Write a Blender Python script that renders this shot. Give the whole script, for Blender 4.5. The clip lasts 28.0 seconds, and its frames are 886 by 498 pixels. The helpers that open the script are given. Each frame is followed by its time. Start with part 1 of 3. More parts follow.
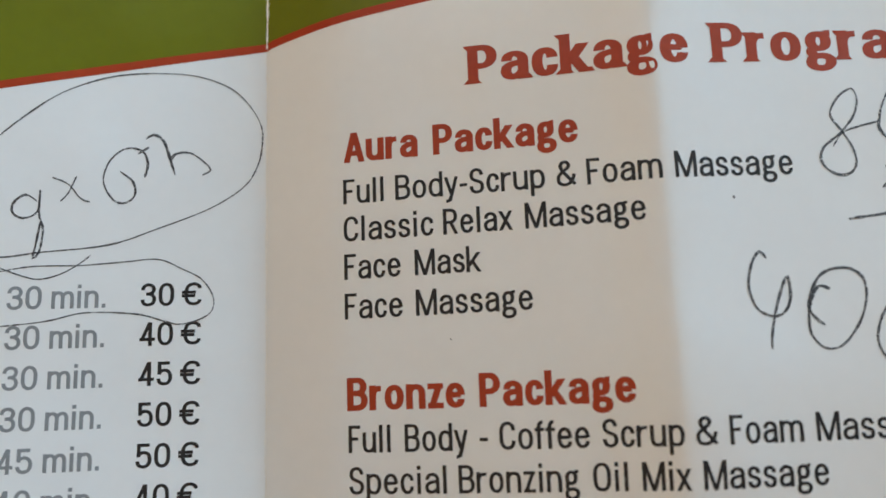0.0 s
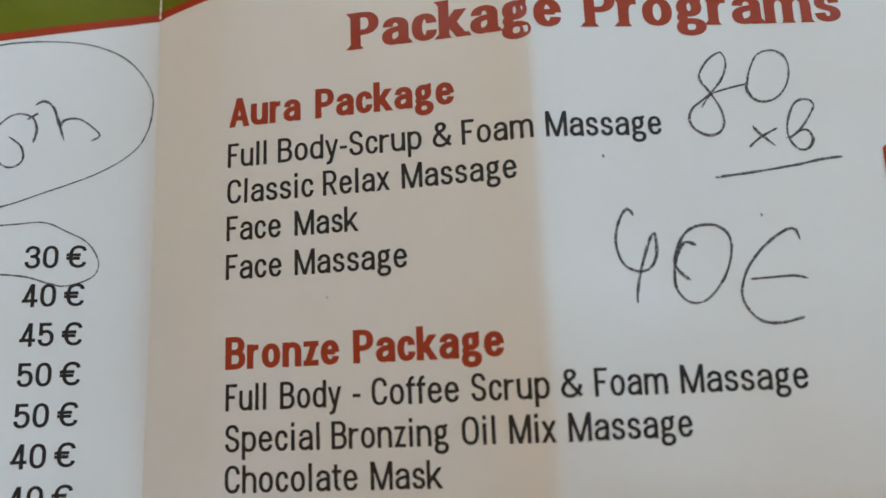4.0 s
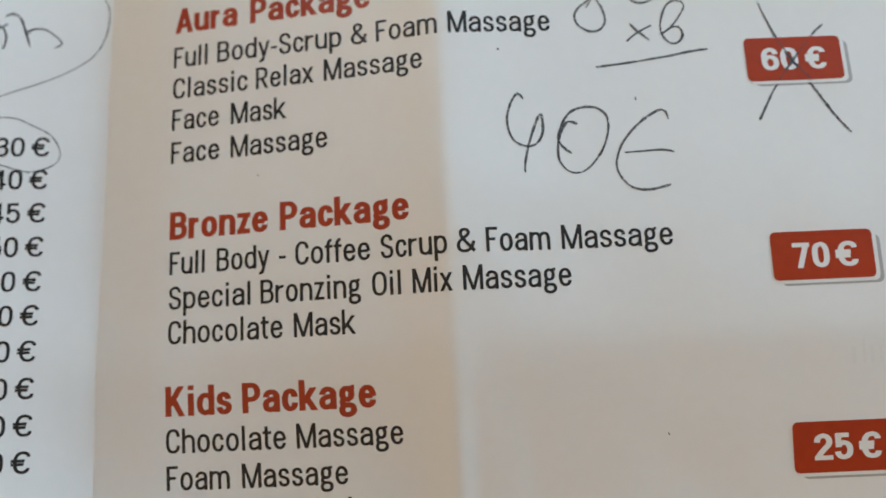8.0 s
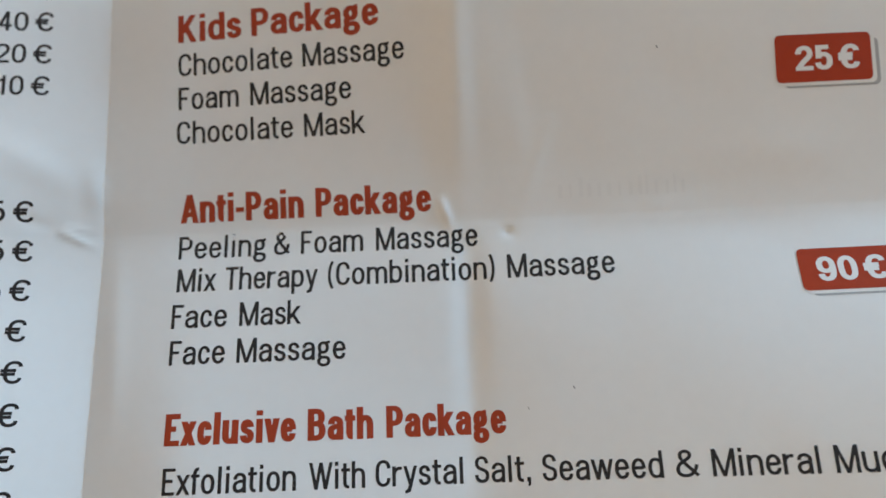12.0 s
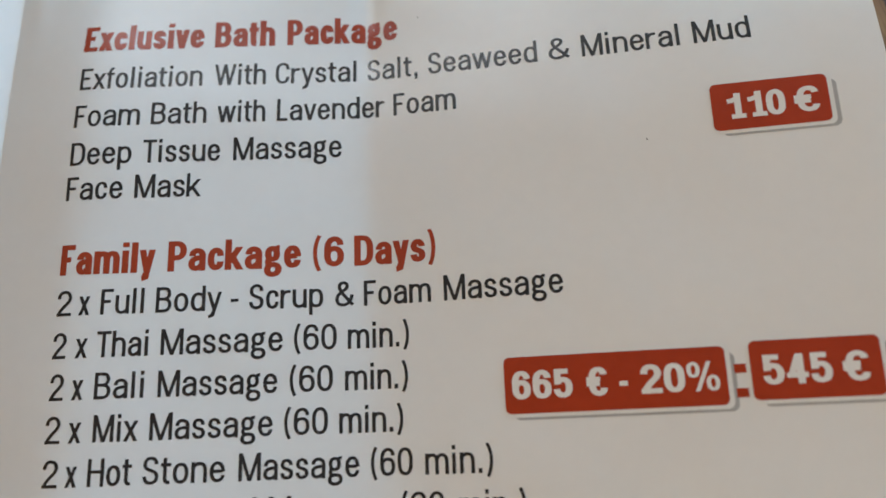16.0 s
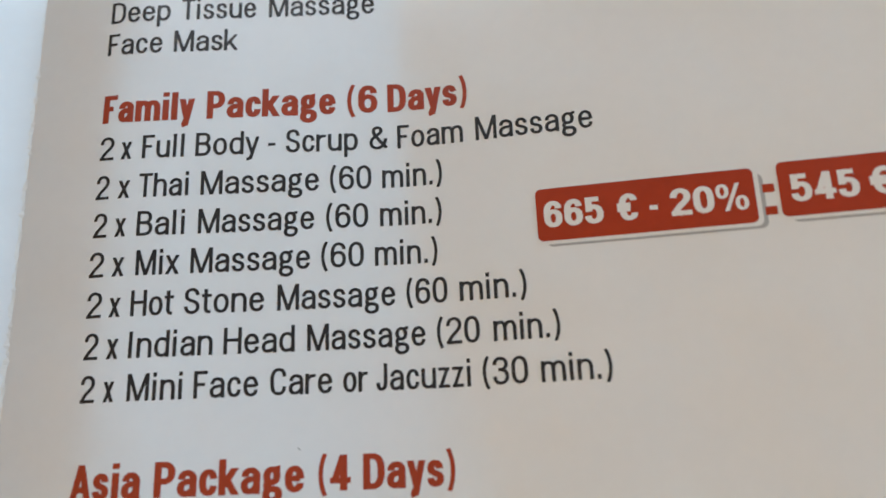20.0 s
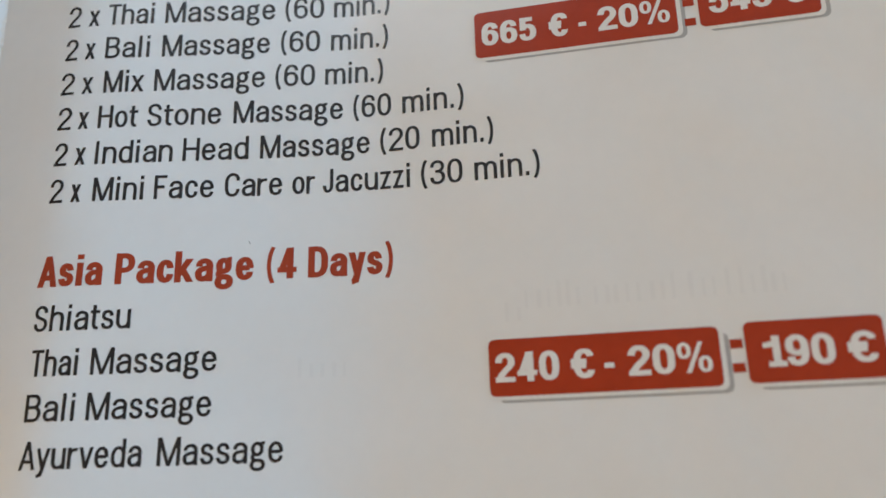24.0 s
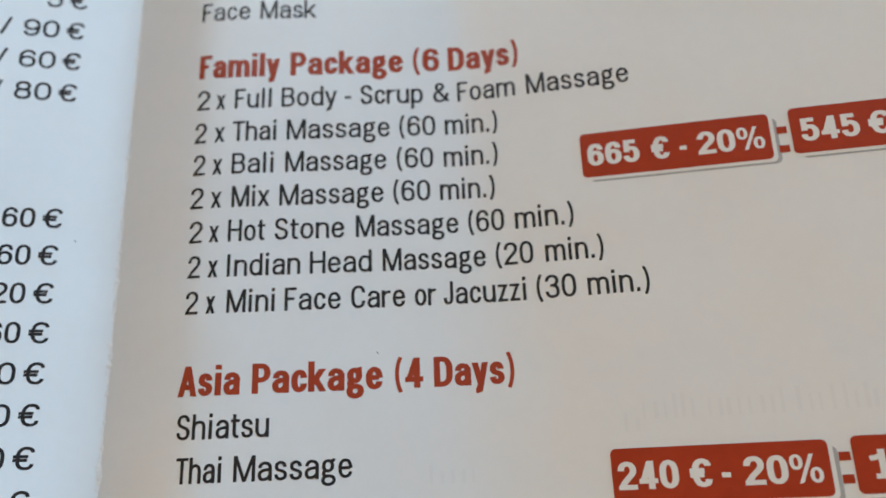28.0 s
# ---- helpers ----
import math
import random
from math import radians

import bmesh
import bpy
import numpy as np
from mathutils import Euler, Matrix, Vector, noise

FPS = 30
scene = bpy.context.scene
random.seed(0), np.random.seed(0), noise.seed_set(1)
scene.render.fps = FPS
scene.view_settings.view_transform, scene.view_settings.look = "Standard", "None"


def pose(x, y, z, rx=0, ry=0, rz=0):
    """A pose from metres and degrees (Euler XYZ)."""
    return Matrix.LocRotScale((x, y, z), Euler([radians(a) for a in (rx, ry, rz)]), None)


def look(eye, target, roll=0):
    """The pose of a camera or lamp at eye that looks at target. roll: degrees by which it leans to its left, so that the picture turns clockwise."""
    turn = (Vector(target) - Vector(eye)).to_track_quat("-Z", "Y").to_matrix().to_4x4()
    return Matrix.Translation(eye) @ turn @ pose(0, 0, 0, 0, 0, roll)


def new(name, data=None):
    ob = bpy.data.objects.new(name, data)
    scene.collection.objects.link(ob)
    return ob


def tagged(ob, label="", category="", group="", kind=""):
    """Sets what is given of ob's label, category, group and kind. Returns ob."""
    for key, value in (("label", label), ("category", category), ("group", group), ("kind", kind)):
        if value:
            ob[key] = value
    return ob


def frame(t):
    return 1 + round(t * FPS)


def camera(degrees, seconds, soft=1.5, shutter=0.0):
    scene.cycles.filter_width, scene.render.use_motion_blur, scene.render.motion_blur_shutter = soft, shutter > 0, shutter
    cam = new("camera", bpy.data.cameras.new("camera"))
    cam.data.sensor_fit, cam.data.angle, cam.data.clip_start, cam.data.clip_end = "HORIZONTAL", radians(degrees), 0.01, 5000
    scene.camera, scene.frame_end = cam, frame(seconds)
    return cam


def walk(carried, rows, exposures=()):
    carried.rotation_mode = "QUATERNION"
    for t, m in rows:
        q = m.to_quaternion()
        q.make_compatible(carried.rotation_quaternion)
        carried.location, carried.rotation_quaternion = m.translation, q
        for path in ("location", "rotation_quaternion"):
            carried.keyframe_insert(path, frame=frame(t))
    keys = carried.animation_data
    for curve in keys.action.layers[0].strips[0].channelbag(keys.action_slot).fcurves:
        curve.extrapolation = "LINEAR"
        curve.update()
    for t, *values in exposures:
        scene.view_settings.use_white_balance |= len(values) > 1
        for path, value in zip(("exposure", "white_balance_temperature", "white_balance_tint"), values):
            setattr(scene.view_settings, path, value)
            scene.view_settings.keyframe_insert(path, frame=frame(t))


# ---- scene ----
TOP = 0.7464            # height at which the leaflet's mean plane lies
CM = 0.01

# ---- camera and its walk ----
cam = camera(60.0, 28.0, soft=1.6)
cam.data.dof.use_dof = True
cam.data.dof.focus_distance = 0.082
cam.data.dof.aperture_fstop = 15.0
walk(cam, [
    (0.0, pose(0.01424, -0.02402, TOP + 0.08042, 9.808, 2.992, -2.056)),
    (0.5, pose(0.01937, -0.02791, TOP + 0.07934, 11.780, 2.898, -2.327)),
    (1.0, pose(0.02242, -0.02815, TOP + 0.07954, 11.948, 2.485, -2.637)),
    (1.5, pose(0.02306, -0.02861, TOP + 0.07830, 11.546, 2.073, -2.844)),
    (2.0, pose(0.02249, -0.02905, TOP + 0.07776, 11.767, 2.279, -2.913)),
    (2.5, pose(0.02467, -0.03061, TOP + 0.07918, 11.995, 2.564, -2.954)),
    (4.5, pose(0.02667, -0.03091, TOP + 0.08017, 11.174, 2.341, -2.082)),
    (5.0, pose(0.03169, -0.03317, TOP + 0.08470, 11.522, 2.881, -2.114)),
    (5.5, pose(0.03436, -0.03458, TOP + 0.08442, 11.948, 3.250, -2.159)),
    (6.0, pose(0.03543, -0.03376, TOP + 0.08407, 11.280, 2.832, -2.155)),
    (6.5, pose(0.03642, -0.03410, TOP + 0.08377, 11.597, 2.957, -2.340)),
    (7.0, pose(0.03747, -0.03534, TOP + 0.08254, 11.364, 2.774, -2.249)),
    (7.5, pose(0.03767, -0.03903, TOP + 0.08275, 11.207, 2.635, -2.610)),
    (8.0, pose(0.03525, -0.04740, TOP + 0.08747, 11.664, 2.459, -2.546)),
    (8.5, pose(0.03521, -0.05309, TOP + 0.08328, 11.537, 2.478, -2.282)),
    (9.0, pose(0.03560, -0.05972, TOP + 0.08314, 11.250, 2.735, -2.604)),
    (9.5, pose(0.03542, -0.06441, TOP + 0.08287, 11.349, 2.824, -2.546)),
    (10.0, pose(0.03525, -0.07006, TOP + 0.08328, 11.779, 2.796, -2.513)),
    (10.5, pose(0.03278, -0.07715, TOP + 0.08138, 12.678, 2.728, -2.294)),
    (11.0, pose(0.03620, -0.08154, TOP + 0.08295, 13.345, 2.820, -2.327)),
    (11.5, pose(0.03602, -0.08642, TOP + 0.08221, 13.134, 2.819, -2.458)),
    (12.0, pose(0.03389, -0.09225, TOP + 0.08225, 12.593, 2.733, -2.139)),
    (12.5, pose(0.03670, -0.09901, TOP + 0.08090, 13.479, 3.148, -1.729)),
    (14.5, pose(0.03791, -0.12461, TOP + 0.08010, 14.644, 3.941, -1.591)),
    (15.0, pose(0.04152, -0.12965, TOP + 0.07612, 13.956, 4.150, -1.790)),
    (15.5, pose(0.04403, -0.13592, TOP + 0.07690, 14.232, 4.367, -1.806)),
    (16.0, pose(0.04600, -0.13976, TOP + 0.07723, 14.367, 4.094, -2.064)),
    (16.5, pose(0.04215, -0.14521, TOP + 0.07480, 14.719, 3.952, -1.560)),
    (17.0, pose(0.04597, -0.14799, TOP + 0.07392, 14.675, 4.257, -1.881)),
    (17.5, pose(0.04492, -0.15237, TOP + 0.07586, 15.404, 4.430, -2.134)),
    (18.0, pose(0.04324, -0.15532, TOP + 0.07708, 15.632, 4.580, -2.231)),
    (18.5, pose(0.04147, -0.15730, TOP + 0.07643, 16.051, 4.799, -2.231)),
    (19.0, pose(0.04121, -0.15738, TOP + 0.07510, 15.959, 4.723, -2.159)),
    (19.5, pose(0.04291, -0.15787, TOP + 0.07354, 15.693, 4.740, -2.290)),
    (20.0, pose(0.04261, -0.15844, TOP + 0.07446, 15.686, 4.869, -2.285)),
    (20.5, pose(0.04256, -0.15818, TOP + 0.07442, 15.691, 4.595, -2.241)),
    (22.5, pose(0.04294, -0.16824, TOP + 0.07574, 16.231, 5.071, -1.987)),
    (23.0, pose(0.04308, -0.17284, TOP + 0.07447, 16.312, 5.098, -1.327)),
    (23.5, pose(0.04748, -0.17645, TOP + 0.07385, 16.100, 5.335, -1.652)),
    (24.0, pose(0.04921, -0.18004, TOP + 0.07365, 16.108, 5.574, -1.689)),
    (24.5, pose(0.05165, -0.18175, TOP + 0.07399, 15.875, 5.561, -2.224)),
    (25.0, pose(0.04842, -0.18376, TOP + 0.07393, 16.109, 5.381, -1.944)),
    (25.5, pose(0.04692, -0.18771, TOP + 0.07215, 15.956, 5.483, -1.961)),
    (26.0, pose(0.04760, -0.17977, TOP + 0.07570, 16.173, 5.691, -2.404)),
    (26.5, pose(0.04627, -0.17531, TOP + 0.07917, 17.104, 5.594, -2.459)),
    (27.0, pose(0.04027, -0.17070, TOP + 0.08342, 17.149, 4.539, -2.032)),
    (27.5, pose(0.03879, -0.17205, TOP + 0.08134, 17.038, 4.225, -2.171)),
    (28.0, pose(0.03544, -0.17154, TOP + 0.08350, 17.548, 4.397, -2.160)),
], exposures=[(0.0, -0.18, 6360, 8), (0.5, -0.30, 6360, 8), (1.0, -0.34, 6360, 8), (5.0, -0.30, 6380, 8), (7.0, -0.27, 6330, 8), (8.0, -0.17, 6350, 8), (10.0, -0.09, 6060, 9), (11.0, -0.10, 6120, 9), (12.0, -0.30, 6240, 9),
               (15.0, -0.29, 6350, 9), (16.0, -0.26, 6300, 9), (17.0, -0.03, 6190, 9), (18.0, -0.07, 6170, 9), (20.0, -0.09, 6160, 9), (23.0, -0.16, 6070, 8), (25.0, -0.16, 6000, 8), (25.5, -0.03, 6000, 8), (27.0, -0.14, 6070, 8), (28.0, -0.12, 6070, 8)])

# ---- daylight and added fill lamps ----
world = bpy.data.worlds.new("world")
scene.world = world
world.use_nodes = True
wn = world.node_tree.nodes
sky = wn.new("ShaderNodeTexSky")
sky.sky_type = "NISHITA"
sky.sun_disc = False
sky.sun_elevation = radians(40)
sky.sun_rotation = radians(200)
wn["Background"].inputs["Strength"].default_value = 0.1
world.node_tree.links.new(sky.outputs[0], wn["Background"].inputs["Color"])

sun = new("sun", bpy.data.lights.new("sun", "SUN"))
sun.data.energy, sun.data.angle, sun.data.color = 2.0, radians(0.5), (1.0, 0.94, 0.85)
sun.matrix_world = look((-3, -6, 6), (0, 0, 0))

# blue sky light that enters by the window in the east wall
win = new("window_daylight", bpy.data.lights.new("window_daylight", "AREA"))
win.data.shape = "RECTANGLE"
win.data.size, win.data.size_y = 1.9, 0.85
win.data.energy, win.data.color = 246.0, (0.51, 0.76, 1.0)
win.matrix_world = look((2.96, 2.1, 1.25), (0.0, 2.1, 1.25))

# warm fill lamp, added at an unseen window of the west wall
warm = new("west_warm_fill", bpy.data.lights.new("west_warm_fill", "AREA"))
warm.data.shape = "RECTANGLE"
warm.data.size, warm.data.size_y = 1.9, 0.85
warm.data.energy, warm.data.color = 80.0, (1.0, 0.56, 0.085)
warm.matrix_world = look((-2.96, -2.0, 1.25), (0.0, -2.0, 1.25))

# overhead white fill lamp, added to veil the glossy print with sheen
roof = new("overhead_white_fill", bpy.data.lights.new("overhead_white_fill", "AREA"))
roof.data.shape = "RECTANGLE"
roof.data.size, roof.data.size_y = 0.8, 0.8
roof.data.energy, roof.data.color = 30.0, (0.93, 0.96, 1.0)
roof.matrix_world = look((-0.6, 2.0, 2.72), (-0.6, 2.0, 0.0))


# ---- materials ----
def mat(name, colour, rough=0.5, metal=0.0, spec=0.5):
    m = bpy.data.materials.new(name)
    m.use_nodes = True
    b = m.node_tree.nodes["Principled BSDF"]
    b.inputs["Base Color"].default_value = (*colour, 1)
    b.inputs["Roughness"].default_value = rough
    b.inputs["Metallic"].default_value = metal
    b.inputs["Specular IOR Level"].default_value = spec
    return m


def node(m, kind, **values):
    n = m.node_tree.nodes.new(kind)
    for key, value in values.items():
        n.inputs[key].default_value = value
    return n


def link(m, a, b):
    m.node_tree.links.new(a, b)


def ramp(m, source, stops):
    r = m.node_tree.nodes.new("ShaderNodeValToRGB")
    while len(r.color_ramp.elements) < len(stops):
        r.color_ramp.elements.new(0.5)
    for e, (p, col) in zip(r.color_ramp.elements, stops):
        e.position, e.color = p, (*col, 1)
    link(m, source, r.inputs["Fac"])
    return r.outputs["Color"]


def mottled(name, colour, spread=0.1, scale=300.0, rough=0.5, bump=0.0, spec=0.5, big=6.0):
    """A paint, print or paper with unevenness at two scales."""
    m = mat(name, colour, rough, 0.0, spec)
    b = m.node_tree.nodes["Principled BSDF"]
    pos = m.node_tree.nodes.new("ShaderNodeTexCoord").outputs["Object"]
    fine, wide = node(m, "ShaderNodeTexNoise", Scale=scale, Detail=4.0), node(m, "ShaderNodeTexNoise", Scale=scale / big, Detail=3.0)
    link(m, pos, fine.inputs["Vector"]), link(m, pos, wide.inputs["Vector"])
    both = m.node_tree.nodes.new("ShaderNodeMath")
    both.operation = "ADD"
    link(m, fine.outputs["Fac"], both.inputs[0]), link(m, wide.outputs["Fac"], both.inputs[1])
    half = m.node_tree.nodes.new("ShaderNodeMath")
    half.operation, half.inputs[1].default_value = "MULTIPLY", 0.5
    link(m, both.outputs[0], half.inputs[0])
    low, high = [c * (1 - spread) for c in colour], [min(1.0, c * (1 + spread)) for c in colour]
    link(m, ramp(m, half.outputs[0], [(0.35, low), (0.65, high)]), b.inputs["Base Color"])
    if bump:
        bp = node(m, "ShaderNodeBump", Strength=bump, Distance=0.0001)
        link(m, half.outputs[0], bp.inputs["Height"])
        link(m, bp.outputs["Normal"], b.inputs["Normal"])
    return m


PAPER = mottled("coated_paper", (0.80, 0.80, 0.79), 0.012, 700.0, 0.32, 0.06, 0.6)
WORN = mottled("bare_paper_fibre", (0.82, 0.80, 0.76), 0.05, 1500.0, 0.8, 0.3)
BLACK = mottled("black_print", (0.014, 0.014, 0.017), 0.25, 1800.0, 0.26, 0.0, 0.6)
GREY = mottled("grey_print", (0.24, 0.25, 0.26), 0.08, 1800.0, 0.5)
RED = mottled("brick_red_print", (0.37, 0.045, 0.014), 0.08, 1800.0, 0.26, 0.0, 0.45)
TAGRED = mottled("brick_red_tag_print", (0.39, 0.042, 0.010), 0.07, 900.0, 0.30, 0.0, 0.25)
GHOST = mottled("show_through", (0.777, 0.777, 0.770), 0.01, 700.0, 0.36)
WHITE = mottled("white_print", (0.80, 0.79, 0.77), 0.02, 1500.0, 0.36)
SHADE = mottled("grey_shadow_print", (0.40, 0.40, 0.40), 0.05, 1500.0, 0.38)
GREEN = mottled("olive_green_print", (0.150, 0.166, 0.007), 0.05, 600.0, 0.28, 0.0, 0.18)
GRAPHITE = mottled("graphite", (0.055, 0.055, 0.06), 0.5, 3500.0, 0.42)
grit = node(GRAPHITE, "ShaderNodeTexNoise", Scale=5200.0, Detail=3.0)
link(GRAPHITE, GRAPHITE.node_tree.nodes.new("ShaderNodeTexCoord").outputs["Object"], grit.inputs["Vector"])
link(GRAPHITE, ramp(GRAPHITE, grit.outputs["Fac"], [(0.34, (0.15, 0.15, 0.15)), (0.50, (1, 1, 1))]), GRAPHITE.node_tree.nodes["Principled BSDF"].inputs["Alpha"])
WALL = mottled("beige_wall_paint", (0.40, 0.35, 0.29), 0.05, 30.0, 0.8)
CEIL = mottled("ceiling_paint", (0.52, 0.47, 0.41), 0.04, 30.0, 0.85)
FLOORM = mottled("brown_floor", (0.30, 0.17, 0.09), 0.15, 12.0, 0.5)
ADDED_CURTAIN = mottled("amber_cloth", (0.55, 0.27, 0.06), 0.1, 200.0, 0.9)
FRAME = mottled("white_frame_paint", (0.75, 0.74, 0.72), 0.03, 80.0, 0.4)
NAPKIN = mottled("dark_red_paper", (0.20, 0.012, 0.02), 0.15, 900.0, 0.75, 0.3)
NAPRIM = mottled("white_paper_rim", (0.72, 0.62, 0.60), 0.08, 1200.0, 0.8, 0.4)


def wood_material():
    """Golden brown wood with long dark vessels, on the axes of the tabletop turned by GRAIN."""
    m = mat("streaked_wood", (0.3, 0.16, 0.07), 0.40)
    nt = m.node_tree
    b = nt.nodes["Principled BSDF"]
    pos = nt.nodes.new("ShaderNodeTexCoord").outputs["Object"]
    turn = nt.nodes.new("ShaderNodeMapping")
    turn.inputs["Rotation"].default_value = (0, 0, radians(GRAIN))
    link(m, pos, turn.inputs["Vector"])

    def stretched(long, source):
        n = nt.nodes.new("ShaderNodeMapping")
        n.inputs["Scale"].default_value = (1.0, long, 1.0)
        link(m, source, n.inputs["Vector"])
        return n.outputs[0]

    bend = node(m, "ShaderNodeTexNoise", Scale=45.0, Detail=3.0)
    link(m, stretched(0.5, turn.outputs[0]), bend.inputs["Vector"])
    shift = nt.nodes.new("ShaderNodeVectorMath")
    shift.operation = "MULTIPLY_ADD"
    shift.inputs[1].default_value = (0.004, 0.0, 0.0)
    link(m, bend.outputs["Color"], shift.inputs[0]), link(m, turn.outputs[0], shift.inputs[2])
    rough = node(m, "ShaderNodeTexNoise", Scale=2200.0, Detail=3.0)
    link(m, turn.outputs[0], rough.inputs["Vector"])
    ragged = nt.nodes.new("ShaderNodeVectorMath")
    ragged.operation = "MULTIPLY_ADD"
    ragged.inputs[1].default_value = (0.0004, 0.0, 0.0)
    link(m, rough.outputs["Color"], ragged.inputs[0]), link(m, shift.outputs[0], ragged.inputs[2])
    streak = node(m, "ShaderNodeTexNoise", Scale=1500.0, Detail=2.5, Roughness=0.55)
    link(m, stretched(0.03, ragged.outputs[0]), streak.inputs["Vector"])
    ring = node(m, "ShaderNodeTexWave", Scale=170.0, Distortion=2.6, Detail=2.0)
    ring.inputs["Detail Scale"].default_value = 0.6
    link(m, stretched(0.12, ragged.outputs[0]), ring.inputs["Vector"])
    both = nt.nodes.new("ShaderNodeMath")
    both.operation, both.inputs[1].default_value = "MULTIPLY_ADD", 0.13
    link(m, ring.outputs["Fac"], both.inputs[0]), link(m, streak.outputs["Fac"], both.inputs[2])
    hair = node(m, "ShaderNodeTexNoise", Scale=3600.0, Detail=2.0, Roughness=0.5)
    link(m, stretched(0.05, shift.outputs[0]), hair.inputs["Vector"])
    tone = node(m, "ShaderNodeTexNoise", Scale=120.0, Detail=4.0, Roughness=0.6)
    link(m, stretched(0.2, shift.outputs[0]), tone.inputs["Vector"])
    ground = ramp(m, tone.outputs["Fac"], [(0.34, (0.19, 0.085, 0.028)), (0.5, (0.33, 0.175, 0.062)), (0.66, (0.46, 0.28, 0.110))])
    dark = ramp(m, both.outputs[0], [(0.615, (0, 0, 0)), (0.68, (1, 1, 1))])
    fine = ramp(m, hair.outputs["Fac"], [(0.36, (0.48, 0.42, 0.38)), (0.52, (1, 1, 1))])
    over = nt.nodes.new("ShaderNodeMix")
    over.data_type, over.blend_type = "RGBA", "MULTIPLY"
    over.inputs["Factor"].default_value = 0.75
    link(m, ground, over.inputs["A"]), link(m, fine, over.inputs["B"])
    mix = nt.nodes.new("ShaderNodeMix")
    mix.data_type = "RGBA"
    link(m, dark, mix.inputs["Factor"]), link(m, over.outputs["Result"], mix.inputs["A"])
    mix.inputs["B"].default_value = (0.055, 0.026, 0.012, 1)
    link(m, mix.outputs["Result"], b.inputs["Base Color"])
    bp = node(m, "ShaderNodeBump", Strength=0.2, Distance=0.0002)
    bp.invert = True
    link(m, both.outputs[0], bp.inputs["Height"])
    link(m, bp.outputs["Normal"], b.inputs["Normal"])
    return m


GRAIN = -11.0
WOOD = wood_material()


# ---- building helpers ----
def part(name, bm, material, parent=None, label=""):
    me = bpy.data.meshes.new(name)
    bm.to_mesh(me)
    bm.free()
    me.materials.append(material)
    ob = new(name, me)
    ob.parent = parent
    if label:
        tagged(ob, label)
    return ob


def box(bm, lo, hi, bevel=0.0):
    r = bmesh.ops.create_cube(bm, size=1.0)
    for v in r["verts"]:
        v.co = Vector([l + (c + 0.5) * (h - l) for c, l, h in zip(v.co, lo, hi)])
    if bevel:
        edges = list({e for v in r["verts"] for e in v.link_edges})
        bmesh.ops.bevel(bm, geom=edges, offset=bevel, segments=2, affect="EDGES", profile=0.5)


def boxes(name, spans, material, parent=None, label="", bevel=0.0):
    bm = bmesh.new()
    for lo, hi in spans:
        box(bm, lo, hi, bevel)
    return part(name, bm, material, parent, label)


def empty(name, place=(0, 0, 0)):
    ob = new(name)
    ob.location = place
    return ob


# ---- the room that closes the place ----
X0, X1, Y0, Y1, H = -3.0, 3.0, -3.4, 3.5, 2.7
WZ0, WZ1 = 0.8, 1.7


def setting(name, spans, material, label, bevel=0.0):
    return tagged(boxes(name, spans, material, bevel=bevel), label, name.split("_")[0], kind="structure")


def pierced(x0, x1, *openings):
    """A wall across x0 to x1 with windows, each from y0 to y1 and from z0 to z1."""
    spans, y = [], Y0 - 0.15
    for y0, y1, z0, z1 in openings:
        spans += [((x0, y, -0.1), (x1, y0, H + 0.1)), ((x0, y0, -0.1), (x1, y1, z0)), ((x0, y0, z1), (x1, y1, H + 0.1))]
        y = y1
    return spans + [((x0, y, -0.1), (x1, Y1 + 0.15, H + 0.1))]


def glazing(name, x, y0, y1, z0, z1, label):
    window = tagged(empty(name, (x, (y0 + y1) / 2, z0)), label, "window", kind="structure")
    hw, hh = (y1 - y0) / 2, z1 - z0
    boxes("window_frame", [((-0.03, -hw, 0), (0.03, -hw + 0.05, hh)), ((-0.03, hw - 0.05, 0), (0.03, hw, hh)),
                           ((-0.03, -hw + 0.05, 0), (0.03, hw - 0.05, 0.05)), ((-0.03, -hw + 0.05, hh - 0.05), (0.03, hw - 0.05, hh))], FRAME, window)
    return window


setting("floor", [((X0, Y0, -0.1), (X1, Y1, 0.0))], FLOORM, "brown wooden floor under the table")
setting("ceiling", [((X0, Y0, H), (-1.05, Y1, H + 0.1)), ((-0.15, Y0, H), (X1, Y1, H + 0.1)), ((-1.05, Y0, H), (-0.15, 1.55, H + 0.1)), ((-1.05, 2.45, H), (-0.15, Y1, H + 0.1))], CEIL, "plain cream painted ceiling with an added unseen opening")
setting("wall_west", pierced(X0 - 0.15, X0, (-3.0, -1.0, WZ0, WZ1)), WALL, "plain beige painted wall with an added unseen opening")
setting("wall_east", pierced(X1, X1 + 0.15, (1.1, 3.1, WZ0, WZ1)), WALL, "plain beige painted wall with the window")
setting("wall_north", [((X0, Y1, -0.1), (X1, Y1 + 0.15, H + 0.1))], WALL, "plain beige painted wall of the room")
setting("wall_south", [((X0, Y0 - 0.15, -0.1), (X1, Y0, H + 0.1))], WALL, "plain beige painted wall of the room")
glazing("window_1", X1 + 0.08, 1.1, 3.1, WZ0, WZ1, "white framed window that lets daylight in")
# unseen window, made up to go with the warm fill lamp
added_window = glazing("added_window_2", X0 - 0.08, -3.0, -1.0, WZ0, WZ1, "added unseen white framed window behind the warm fill lamp")
# unseen roof window, made up to frame the overhead fill lamp
added_roof_window = tagged(empty("added_window_3", (-0.6, 2.0, H)), "added unseen square white framed window around the overhead fill", "window", kind="structure")
